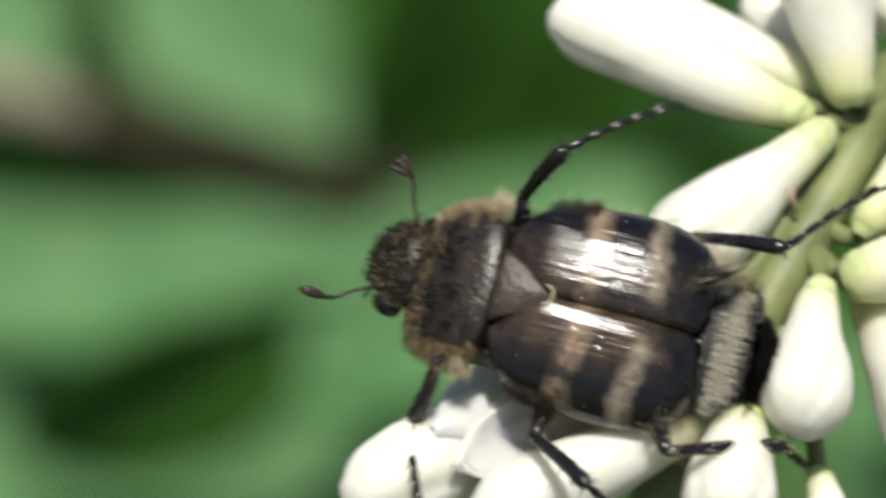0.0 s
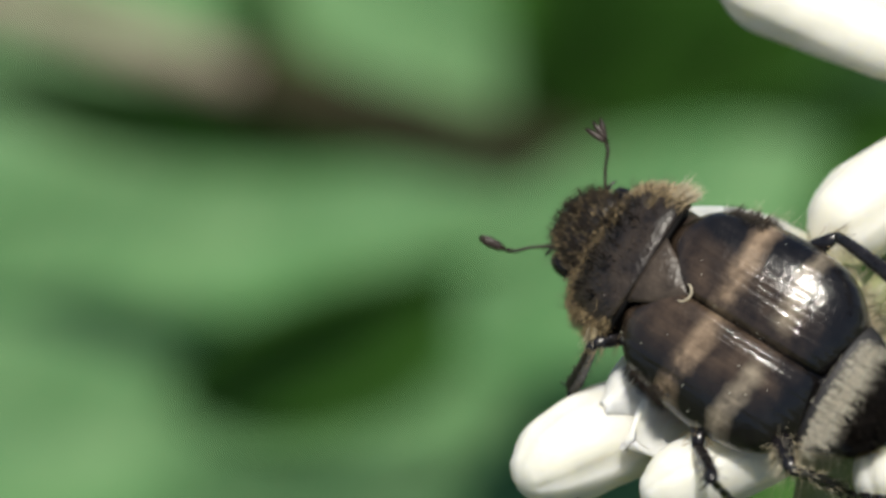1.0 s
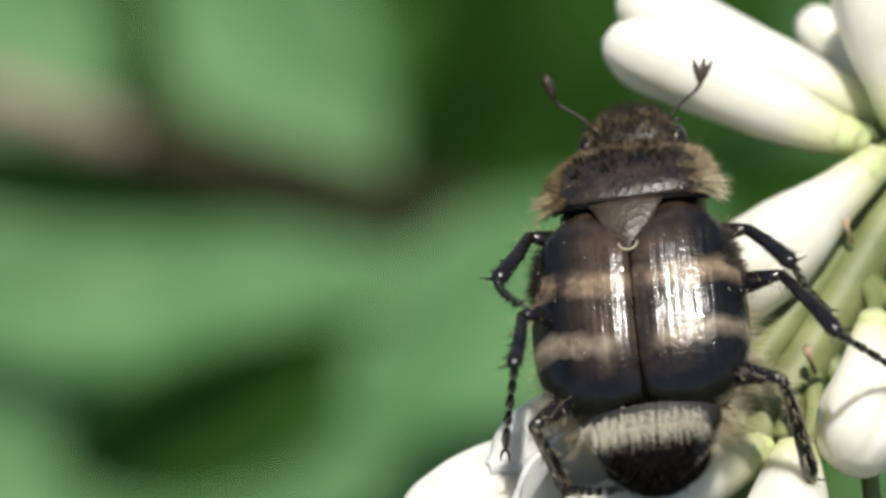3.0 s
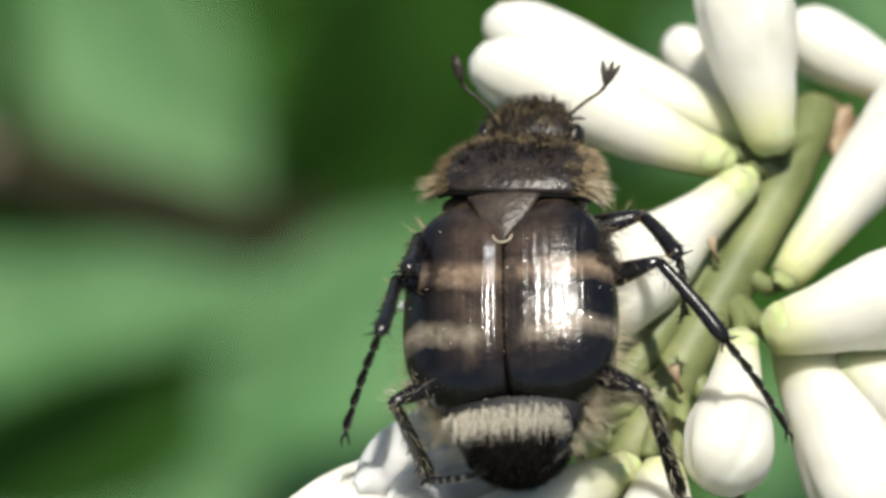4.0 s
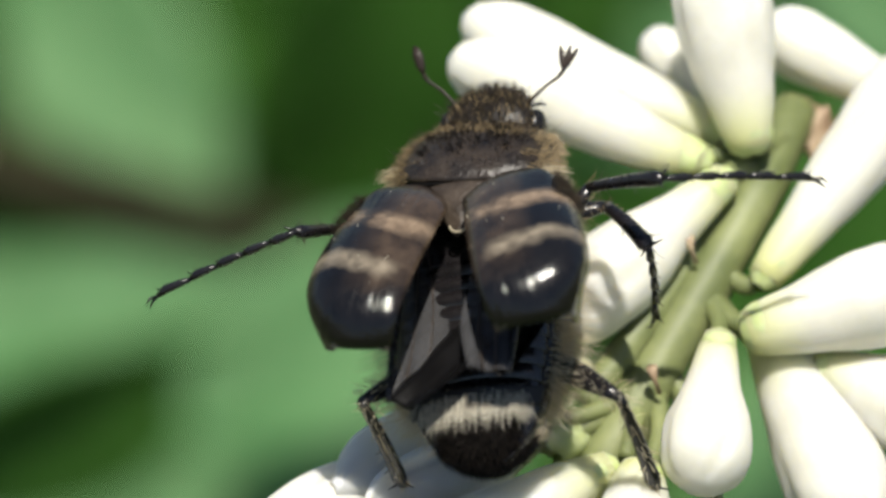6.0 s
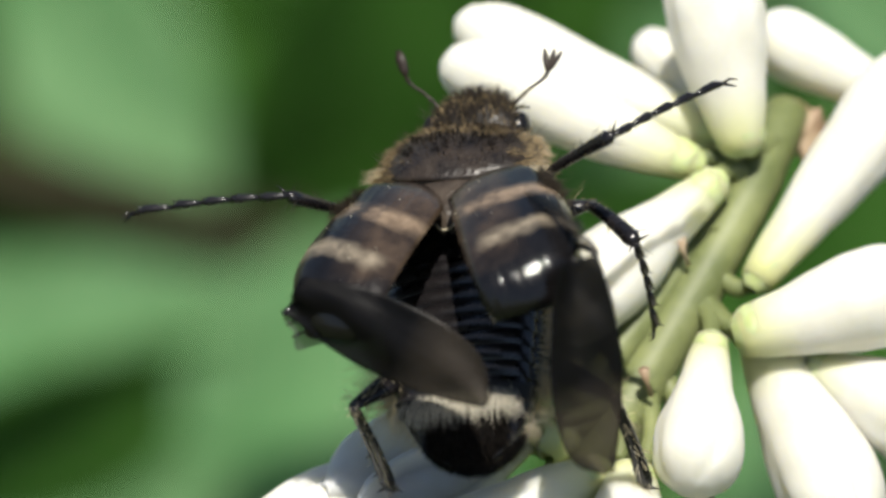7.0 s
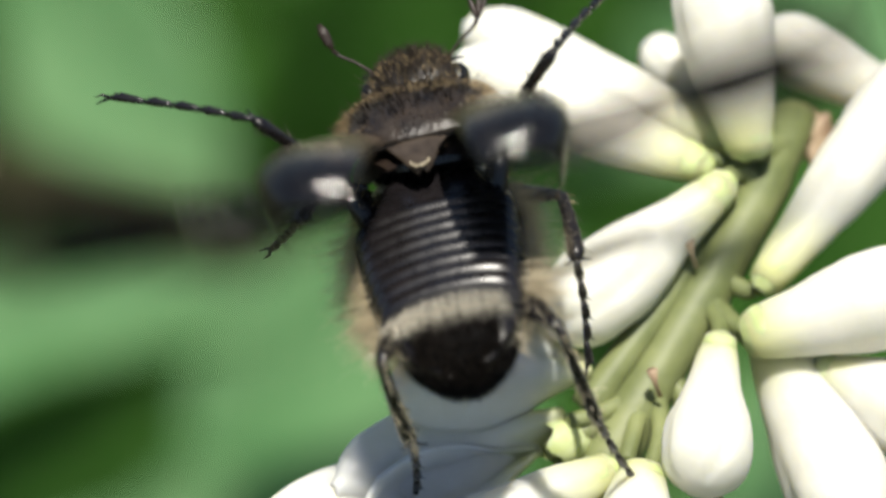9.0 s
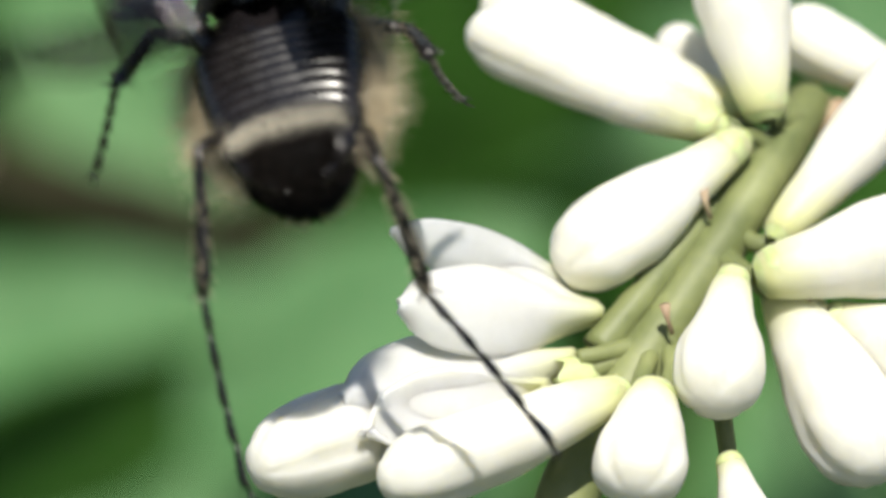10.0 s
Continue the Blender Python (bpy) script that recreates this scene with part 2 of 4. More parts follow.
def slab(nu, nv, f, thick):
    """A curved sheet with real thickness, closed at its rim."""
    verts, faces = grid(nu, nv, f)
    n = len(verts)
    normals = [Vector() for _ in verts]
    for q in faces:
        k = (verts[q[2]] - verts[q[0]]).cross(verts[q[3]] - verts[q[1]])
        for i in q:
            normals[i] += k
    under = [v - k.normalized() * thick for v, k in zip(verts, normals)]
    back = [tuple(i + n for i in reversed(q)) for q in faces]
    rim = [i for i in range(nu)] + [j * nu + nu - 1 for j in range(1, nv)] + [(nv - 1) * nu + i for i in range(nu - 2, -1, -1)] + [j * nu for j in range(nv - 2, 0, -1)]
    edge = [(a, b, b + n, a + n) for a, b in zip(rim, rim[1:] + rim[:1])]
    return verts + under, faces + back + edge


def sweep(points, radii, sides=10, flat=1.0, lobes=0.0, up=None):
    """A closed tube through points; flat squeezes it along its own up axis."""
    points = [Vector(p) for p in points]
    verts, faces = [], []
    side = None
    for i, (p, r) in enumerate(zip(points, radii)):
        way = (points[min(i + 1, len(points) - 1)] - points[max(i - 1, 0)]).normalized()
        if side is None:
            ref = Vector(up) if up else (Vector((0, 0, 1)) if abs(way.z) < 0.9 else Vector((1, 0, 0)))
            side = way.cross(ref).normalized()
        side = (side - way * side.dot(way)).normalized()
        top = side.cross(way)
        for k in range(sides):
            a = 2 * math.pi * k / sides
            rr = r * (1 + lobes * math.cos(4 * a))
            verts.append(p + side * (rr * math.cos(a)) + top * (rr * flat * math.sin(a)))
    n = len(points)
    for i in range(n - 1):
        for k in range(sides):
            a, b = i * sides + k, i * sides + (k + 1) % sides
            faces.append((a, b, b + sides, a + sides))
    faces.append(tuple(reversed(range(sides))))
    faces.append(tuple((n - 1) * sides + k for k in range(sides)))
    return verts, faces


def ball(radii, centre=(0, 0, 0), nu=20, nv=12):
    c = Vector(centre)

    def f(u, v):
        a, b = 2 * math.pi * u, math.pi * (0.001 + 0.998 * v) - math.pi / 2
        return c + Vector((radii[0] * math.cos(a) * math.cos(b), radii[1] * math.sin(a) * math.cos(b), radii[2] * math.sin(b)))
    return grid(nu, nv, f, wrap=True)


def joined(*pieces):
    verts, faces = [], []
    for v, f in pieces:
        faces += [tuple(i + len(verts) for i in q) for q in f]
        verts += list(v)
    return verts, faces


def hairs(roots, normals, lean, length, width, rng, spread=0.35, droop=0.4):
    """Fine tapered, bent three-sided hairs. lean: a way in which they are combed."""
    verts, faces = [], []
    for p, n in zip(roots, normals):
        d = (n + lean(p, n) + Vector(rng.normal(0, spread, 3))).normalized()
        l = length * (0.6 + 0.7 * rng.random())
        w = width * (0.7 + 0.6 * rng.random())
        bend = (lean(p, n) * droop + Vector(rng.normal(0, 0.15, 3))) * l
        mid, tip = p + d * (l * 0.55) + bend * 0.3, p + d * l + bend
        a = d.orthogonal().normalized()
        b = d.cross(a)
        base = len(verts)
        for c, r in ((p - d * (0.15 * l), w), (mid, w * 0.75)):
            for k in range(3):
                t = 2.0944 * k
                verts.append(c + a * (r * math.cos(t)) + b * (r * math.sin(t)))
        verts.append(tip)
        for k in range(3):
            q = (k + 1) % 3
            faces.append((base + k, base + q, base + 3 + q, base + 3 + k))
            faces.append((base + 3 + k, base + 3 + q, base + 6))
    return verts, faces


def scatter(verts, faces, count, rng, keep=None):
    """Random places with normals on a surface, pointing away from its middle."""
    verts = [Vector(v) for v in verts]
    mid = sum(verts, Vector()) / len(verts)
    areas, tris = [], []
    for q in faces:
        for k in range(1, len(q) - 1):
            t = (verts[q[0]], verts[q[k]], verts[q[k + 1]])
            tris.append(t)
            areas.append((t[1] - t[0]).cross(t[2] - t[0]).length)
    areas = np.array(areas)
    roots, normals = [], []
    while len(roots) < count:
        for i in rng.choice(len(tris), count, p=areas / areas.sum()):
            a, b, c = tris[i]
            u, v = rng.random(2)
            if u + v > 1:
                u, v = 1 - u, 1 - v
            p = a + (b - a) * u + (c - a) * v
            if keep and not keep(p):
                continue
            n = (b - a).cross(c - a).normalized()
            if n.dot(p - mid) < 0:
                n = -n
            roots.append(p)
            normals.append(n)
            if len(roots) >= count:
                break
    return roots, normals


def fur(name, surface, count, parent, material, rng, lean, length, width, keep=None, label="", spread=0.35, droop=0.4):
    roots, normals = scatter(*surface, count, rng, keep)
    v, f = hairs(roots, normals, lean, length, width, rng, spread, droop)
    me = bpy.data.meshes.new(name)
    me.from_pydata([tuple(p) for p in v], [], f)
    me.update()
    me.materials.append(material)
    return part(name, me, parent, label)


def curve_at(table, x):
    """A smooth line through (x, value) pairs."""
    last = len(table) - 1
    for i in range(last):
        (x0, y0), (x1, y1) = table[i], table[i + 1]
        if x <= x1:
            h = x1 - x0
            f = max(0.0, (x - x0) / h)
            xa, ya = table[max(i - 1, 0)]
            xb, yb = table[min(i + 2, last)]
            m0 = (y1 - ya) / (x1 - xa) * h
            m1 = (yb - y0) / (xb - x0) * h
            f2, f3 = f * f, f * f * f
            return y0 * (2 * f3 - 3 * f2 + 1) + m0 * (f3 - 2 * f2 + f) + y1 * (3 * f2 - 2 * f3) + m1 * (f3 - f2)
    return table[-1][1]


# ---- ground ----
def build_ground():
    def f(u, v):
        x, y = (u - 0.5) * 400, (v - 0.5) * 400
        return (x, y, 0.03 * noise.noise((x * 0.3, y * 0.3, 0)))
    ob = new("ground", mesh_of("ground", *grid(60, 60, f), GROUND))
    tagged(ob, "dark soil and short grass under the shrubs", "ground", kind="structure")


# ---- the flower panicle on which the beetle sits ----
def lay(py):
    """Depth in mm of the panicle's leaning sheet of buds."""
    return -5.0 - 0.0062 * (441 - py)


def along(base, tip):
    """A pose at base whose z axis runs to tip, and the distance."""
    way = tip - base
    return Matrix.Translation(base) @ way.to_track_quat("Z", "Y").to_matrix().to_4x4(), way.length


def bud_mesh(name, length, r, closed, bend, rng, slim=1.0):
    """A four-lobed club-shaped bud: a narrow tube that swells to a rounded end."""
    table = [(0, 0.42 * slim), (0.1, 0.56 * slim), (0.3, 0.74 * slim), (0.5, 0.92 - 0.3 * (1 - slim)), (0.66, 1.0), (0.78, 0.98), (0.88, 0.86), (0.95, 0.62), (0.985, 0.34), (1.0, 0.06)]
    pts, rad = [], []
    for i in range(27):
        f = 1 - (1 - i / 26) ** 1.35
        k = curve_at(table, f)
        k2 = (curve_at(table, max(0, f - 0.04)) + k + curve_at(table, min(1, f + 0.04))) / 3
        rad.append(r * (k2 if f < 0.95 else k))
        pts.append((bend * length * math.sin(f * 1.6) ** 2 * 0.5, 0, f * length))
    v, f = sweep(pts, rad, 44)
    out, spin = [], rng.random() * 1.5
    for p in v:
        a = math.atan2(p.y, p.x)
        g = max(0.0, p.z / length - 0.42) / 0.58
        seam = -0.16 * g ** 0.7 * closed * max(0.0, math.cos(4 * (a + spin + 0.2 * math.sin(p.z / length * 3)))) ** 9 + 0.03 * g
        n = noise.noise(Vector((p.x, p.y, p.z + spin)) * 1100) * 0.05 + noise.noise(Vector((p.x, p.y, p.z + 3 * spin)) * 350) * 0.12
        c = bend * length * math.sin(min(1, p.z / length) * 1.6) ** 2 * 0.5
        k = 1 + seam + n
        out.append(Vector((c + (p.x - c) * k, p.y * k, p.z)))
    return mesh_of(name, out, f, PETAL)


def calyx_mesh(r, length):
    def f(u, v):
        a = 2 * math.pi * u
        k = curve_at([(0, 0.35), (0.2, 0.72), (0.6, 0.94), (0.85, 1.0), (1, 0.96)], v)
        z = v * length * (1 + 0.16 * v * math.cos(4 * a))
        return (r * k * math.cos(a), r * k * math.sin(a), z)
    v, f_ = grid(24, 8, f, wrap=True)
    return mesh_of("calyx", v, f_, CALYX)


def petal_mesh(length, width, curl, cup, material):
    def f(u, v):
        w = width * curve_at([(0, 0.10), (0.2, 0.45), (0.35, 0.8), (0.55, 1.0), (0.8, 0.82), (0.9, 0.56), (0.96, 0.3), (1, 0.04)], v)
        a = (u - 0.5) * 2
        z = v * length
        lift = curl * length * v * v + cup * width * (1 - a * a) * (1 - 0.5 * v)
        return (a * w * 0.5, lift + 0.02 * width * math.sin(9 * v + 3 * a), z - 0.06 * length * a * a * v ** 6)
    return mesh_of("petal", *slab(23, 37, f, width * 0.07), material)


def build_panicle():
    rng = np.random.default_rng(4)
    top = new("flower_panicle")
    tagged(top, "white privet flower panicle with closed buds and pale green stalks", "flower")
    top.matrix_basis = VIEW

    def at(x, y, dw=0.0):
        return plan(x, y, lay(y) + dw)

    # stalks
    def stalk(name, pts, r0, r1, material, label=""):
        ps = [at(*p) for p in pts]
        fine = []
        for i in range(len(ps) - 1):
            p0, p1, p2, p3 = ps[max(i - 1, 0)], ps[i], ps[i + 1], ps[min(i + 2, len(ps) - 1)]
            for k in range(6):
                s = k / 6
                fine.append(0.5 * ((2 * p1) + (p2 - p0) * s + (2 * p0 - 5 * p1 + 4 * p2 - p3) * s * s + (3 * p1 - p0 - 3 * p2 + p3) * s ** 3))
        fine.append(ps[-1])
        n = len(fine)
        rad = [(r0 + (r1 - r0) * i / (n - 1)) * UNIT * (1 + 0.10 * noise.noise(p * 1500)) for i, p in enumerate(fine)]
        part(name, mesh_of(name, *sweep(fine, rad, 12), material), top, label)

    stalk("stem", [(1390, 200, -3.0), (1350, 290, -2.0), (1310, 370, -1.5), (1225, 520, -1.6), (1120, 700, -1.8), (1040, 850, -2.2), (960, 1040, -3.2), (930, 1500, -6)], 44, 60, STALK, "olive green main flower stalk")
    stalk("stem", [(1300, 330, -2.2), (1200, 470, -1.4), (1100, 610, -1.3), (1020, 720, -1.6)], 26, 34, STALK, "green side stalk")
    for pts in ([(1330, 320, -1.4), (1275, 285, -1.0), (1200, 270, -0.8)], [(1330, 330, -1.4), (1290, 300, -0.8), (1240, 330, -0.4)],
                [(1365, 255, -1.8), (1325, 265, -1.0), (1312, 240, -0.7)], [(1250, 470, -1.5), (1300, 510, -1.2), (1335, 490, -1.0)],
                [(1230, 510, -1.5), (1275, 570, -0.8), (1318, 585, -0.4)], [(1225, 520, -1.5), (1255, 570, -0.8), (1250, 610, -0.2)],
                [(1235, 520, -1.5), (1300, 590, -1.0), (1345, 625, -1.2)], [(1120, 700, -1.8), (1105, 760, -1.0), (1090, 815, -0.6)],
                [(1140, 670, -1.8), (1150, 760, -1.0), (1130, 840, -0.4)], [(1130, 690, -1.8), (1040, 730, -1.2), (985, 745, -1.0)],
                [(1120, 700, -1.8), (1020, 760, -1.4), (950, 800, -1.2)], [(1160, 640, -1.8), (1230, 800, -1.5), (1255, 960, -1.4)]):
        stalk("pedicel", pts, 20, 15, STALK)

    def bud(base, tip, r, closed=1.0, bend=0.0, cup=0.9, label="", slim=1.0, calyx=True):
        m, length = along(at(*base), at(*tip))
        ob = part("bud", bud_mesh("bud", length, r * UNIT, closed, bend or rng.uniform(-0.12, 0.12), rng, slim), top, label, m @ Matrix.Rotation(rng.random() * 1.0, 4, "Z"))
        if calyx:
            part("calyx", calyx_mesh(r * UNIT * 0.60 * cup * slim, length * 0.15), ob, "yellow-green calyx", Matrix.Translation((0, 0, -0.035 * length)))

    bud((1275, 250, -1.6), (812, 22, -1.4), 72)                        # upper pair, behind
    bud((1228, 290, -0.6), (768, 130, 0.0), 76)                        # upper pair, in front
    bud((1312, 268, -0.2), (1246, -75, 1.4), 90)                       # upright bud
    bud((1600, 190, -2.4), (1325, 45, -2.6), 66)                       # far bud on top
    bud((1250, 205, -3.0), (1130, 60, -3.2), 46)
    bud((1335, 498, -0.6), (1640, 90, -0.4), 82, slim=0.9)
    bud((1305, 592, 0.2), (1650, 490, 0.6), 94)
    bud((1420, 655, -1.2), (1700, 790, -1.0), 92)
    bud((1345, 600, -1.4), (1520, 960, -1.2), 98)
    bud((1258, 598, 0.6), (1205, 872, 1.2), 82, slim=0.8)
    bud((1268, 318, -0.2), (952, 588, -0.7), 92, slim=0.78)
    bud((1062, 832, 0.4), (640, 1030, 0.6), 76)
    bud((1120, 828, 0.6), (1090, 1050, 1.0), 84)
    bud((850, 770, -2.2), (432, 1012, 0.3), 92, slim=1.1, calyx=False)         # broad outer petal of an open flower
    bud((1250, 930, -1.0), (1310, 1120, -1.0), 50)

    def petal(root, tip, width, curl, cup, spin, material=PETAL, label="opened white petal"):
        m, length = along(at(*root), at(*tip))
        part("petal", petal_mesh(length, width * UNIT, curl, cup, material), top, label, m @ Matrix.Rotation(radians(spin), 4, "Z"))

    # an opened flower behind the beetle
    petal((985, 590, -1.8), (630, 532, 0.8), 100, 0.12, 0.22, -8)
    petal((1005, 655, -1.6), (650, 696, 1.0), 165, 0.05, 0.26, 5)
    petal((1000, 635, -2.0), (770, 648, -0.6), 150, 0.02, 0.30, 0)
    petal((960, 745, -2.2), (560, 880, 0.2), 200, 0.04, 0.24, 12)
    petal((940, 790, -1.2), (600, 940, 0.9), 165, 0.05, -0.26, 8)
    m, length = along(at(1025, 765, -1.7), at(950, 790, -1.5))
    part("calyx", calyx_mesh(46 * UNIT, length), top, "yellow-green calyx", m)
    # a withered flower in the fork behind
    for k in range(5):
        petal((1425 + 6 * k, 290 - 9 * k, -3.4), (1405 + 28 * k, 180 + 14 * k, -3.0), 60, 0.12, 0.3, 40 * k, ANTHER, "withered pinkish-brown petal")
    # withered stamens
    for x, y in ((1215, 470), (1150, 700), (1395, 640)):
        v, f = sweep([at(x, y, -0.6), at(x - 8, y - 22, -0.3), at(x - 14, y - 46, 0.1)], [5 * UNIT, 4 * UNIT, 11 * UNIT], 8)
        part("stamen", mesh_of("stamen", v, f, ANTHER), top, "withered brownish stamen")
    return top


# ---- the shrub behind ----
def leaf_mesh(name, length, width, fold, droop, material, seed, fine=True):
    def f(u, v):
        a = (u - 0.5) * 2
        w = width * 0.5 * math.sin(math.pi * min(1, max(0.0, v)) ** 0.82) ** 0.8
        y = v * length
        z = fold * abs(a) * w - droop * length * v * v + 0.03 * width * noise.noise(Vector((a * 2, v * 4, seed)))
        rib = 0.012 * width * math.exp(-(a * 9) ** 2)
        return (a * w, y, z - rib)
    return mesh_of(name, *(slab(15, 25, f, 0.0004) if fine else slab(9, 13, f, 0.0004)), material)


def build_shrub():
    rng = np.random.default_rng(11)
    shrub = new("privet_shrub")
    tagged(shrub, "green privet shrub with broad leaves and grey-brown twigs", "shrub")
    to_world = VIEW

    def twig(name, pts, r0, r1, material, label=""):
        ps = [to_world @ plan(*p) for p in pts]
        fine = [ps[i].lerp(ps[i + 1], k / 5) for i in range(len(ps) - 1) for k in range(5)] + [ps[-1]]
        n = len(fine)
        rad = [(r0 + (r1 - r0) * i / (n - 1)) * MM * (1 + 0.12 * noise.noise(p * 300)) for i, p in enumerate(fine)]
        return part(name, mesh_of(name, *sweep(fine, rad, 12), material), shrub, label)

    def leaf(x, y, w, length, width, angle, lean=0.0, side=0.0, fold=0.25, droop=0.08, material=LEAF):
        """A blade in the view's plane, then leaned; sizes in plan units at its depth."""
        k = UNIT * (REACH - w * MM) / REACH
        l, b = length * k, width * k
        m = (to_world @ Matrix.Translation(plan(x, y, w)) @ Matrix.Rotation(radians(lean), 4, "X")
             @ Matrix.Rotation(radians(angle - 90), 4, "Z") @ Matrix.Rotation(radians(side), 4, "Y") @ Matrix.Translation((0, -l / 2, 0)))
        part("leaf", leaf_mesh("leaf", l, b, fold, droop, material, rng.random() * 50, w > -350), shrub, "", m)

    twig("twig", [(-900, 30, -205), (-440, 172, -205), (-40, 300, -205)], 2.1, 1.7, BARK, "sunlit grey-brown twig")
    # the same twig further on, its shade painted as dark bark
    twig("twig", [(-75, 292, -206), (120, 350, -207), (330, 405, -209), (540, 450, -212), (760, 520, -225)], 3.3, 2.5, SHADEBARK, "dark length of twig, shade in its bark colour")
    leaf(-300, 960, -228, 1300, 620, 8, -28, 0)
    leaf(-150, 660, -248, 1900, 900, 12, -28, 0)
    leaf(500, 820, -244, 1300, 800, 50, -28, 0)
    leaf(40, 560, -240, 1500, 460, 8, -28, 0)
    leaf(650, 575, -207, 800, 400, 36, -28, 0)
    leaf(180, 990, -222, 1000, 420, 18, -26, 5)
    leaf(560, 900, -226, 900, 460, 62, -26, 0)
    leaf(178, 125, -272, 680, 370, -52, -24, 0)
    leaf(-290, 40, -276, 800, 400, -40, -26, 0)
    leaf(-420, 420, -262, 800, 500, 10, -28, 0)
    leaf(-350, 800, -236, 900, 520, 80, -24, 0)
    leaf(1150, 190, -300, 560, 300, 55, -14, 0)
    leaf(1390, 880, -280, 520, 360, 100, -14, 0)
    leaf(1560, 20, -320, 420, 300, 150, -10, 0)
    # darker blades: the shade between the sunlit ones is put into their green
    leaf(105, 765, -208, 720, 370, 29, 45, 0, material=SHADELEAF)
    leaf(-150, 375, -214, 900, 190, -17, 45, 0, material=SHADELEAF)
    leaf(-62, 60, -262, 560, 100, -80, 30, 0, material=SHADELEAF)
    leaf(640, 110, -278, 900, 420, 75, 42, 0, material=SHADELEAF)
    leaf(900, 60, -290, 900, 420, 60, 42, 0, material=SHADELEAF)
    leaf(980, 400, -262, 600, 300, 20, 40, 0, material=SHADELEAF)
    leaf(1480, 430, -250, 500, 300, 60, 30, 0, material=SHADELEAF)
    # the inside of the shrub, its shade put into the dark leaf colour
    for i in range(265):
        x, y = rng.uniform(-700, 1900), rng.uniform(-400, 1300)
        leaf(x, y, rng.uniform(-520, -380), rng.uniform(340, 560), rng.uniform(190, 300), rng.uniform(0, 360), rng.uniform(-55, 10), rng.uniform(-35, 35), 0.3, 0.1, SHADELEAF)
    twig("branch", [(925, 1480, -18), (900, 1800, -60), (760, 2150, -150), (480, 2480, -270), (300, 2600, -330)], 1.2, 4.5, BARK, "thin grey-brown branch")
    for pts in ([(200, 1500, -420), (-100, 1100, -380), (-350, 700, -300), (-420, 420, -270)], [(200, 1500, -420), (500, 1150, -360), (560, 900, -290), (640, 590, -245)],
                [(150, 300, -440), (500, 200, -400), (900, 60, -300)], [(150, 300, -440), (-100, 150, -380), (-290, 40, -282)],
                [(200, 1500, -420), (900, 1250, -400), (1390, 880, -290), (1480, 430, -255)]):
        twig("branch", pts, 3.0, 1.0, BARK)
    base = to_world @ plan(300, 2600, -330)
    foot = Vector((base.x, base.y + 0.05, 0.0))
    ps = [foot, foot.lerp(base, 0.5) + Vector((0.02, 0.01, 0)), base, to_world @ plan(200, 1500, -420), to_world @ plan(150, 300, -440), to_world @ plan(100, -900, -430)]
    v, f = sweep(ps, [0.016, 0.014, 0.010, 0.006, 0.004, 0.002], 12)
    part("trunk", mesh_of("trunk", v, f, BARK), shrub, "grey-brown shrub trunk")
    return shrub


# ---- the beetle; in mm, x to its right side, y to its head, z to its back ----
def mm(v):
    return Vector(v) * MM


SCUT = Vector((0, 2.0, 2.0))
HIPS = {"mid": (1.3, 1.6, -0.6), "front": (0.9, 3.3, -0.5), "hind": (1.3, -0.6, -0.5)}
SIZES = {"mid": (3.2, 2.9, 4.2), "front": (2.6, 2.3, 3.2), "hind": (3.4, 3.8, 5.2)}
HINGE = Vector((1.4, 3.0, 1.5))
WINGROOT = Vector((1.6, 2.7, 1.2))
WINGSIZE = (5.4, 6.0)


def elytron_points(side):
    widths = [(0, 1.80), (0.04, 2.20), (0.10, 2.50), (0.3, 2.8), (0.5, 2.9), (0.7, 2.82), (0.85, 2.58), (0.94, 2.3), (1, 1.95)]
    tops = [(0, 1.58), (0.05, 1.84), (0.14, 2.07), (0.3, 2.10), (0.5, 2.00), (0.65, 1.84), (0.78, 1.60), (0.88, 1.30), (0.95, 0.92), (1, 0.42)]

    def f(u, v):
        y = 3.32 - 6.32 * v + 0.34 * math.sin(math.pi * min(1.0, 0.15 + u)) * (1 - v) ** 7 + 0.3 * v ** 6 + 1.35 * v ** 4 * u ** 2.2 + 0.55 * v ** 8 * (1 - u) ** 4
        w, top = curve_at(widths, v), curve_at(tops, v)
        a = u * radians(104)
        shoulder = 0.16 * math.exp(-((u - 0.62) / 0.16) ** 2 - ((v - 0.10) / 0.09) ** 2)
        inner = 0.02 + 0.72 * max(0.0, (0.18 - v) / 0.18) ** 1.1    # leaves room for the scutellum
        x = inner + (w - inner) * math.sin(a) / math.sin(radians(104)) if u > 0 else inner
        if a > math.pi / 2:
            x = w - 0.03 * (u - 0.86)
        seam = -0.10 * math.exp(-(u / 0.05) ** 2)
        z = top - 1.26 * (1 - math.cos(a) * 0.98) ** 1.3 * (0.75 + 0.25 * math.sin(math.pi * min(1, v + 0.15))) + shoulder + seam
        return mm((side * x, y, z)) - mm((side * HINGE.x, HINGE.y, HINGE.z))
    return slab(26, 34, f, 0.07 * MM * (1 if side < 0 else -1))


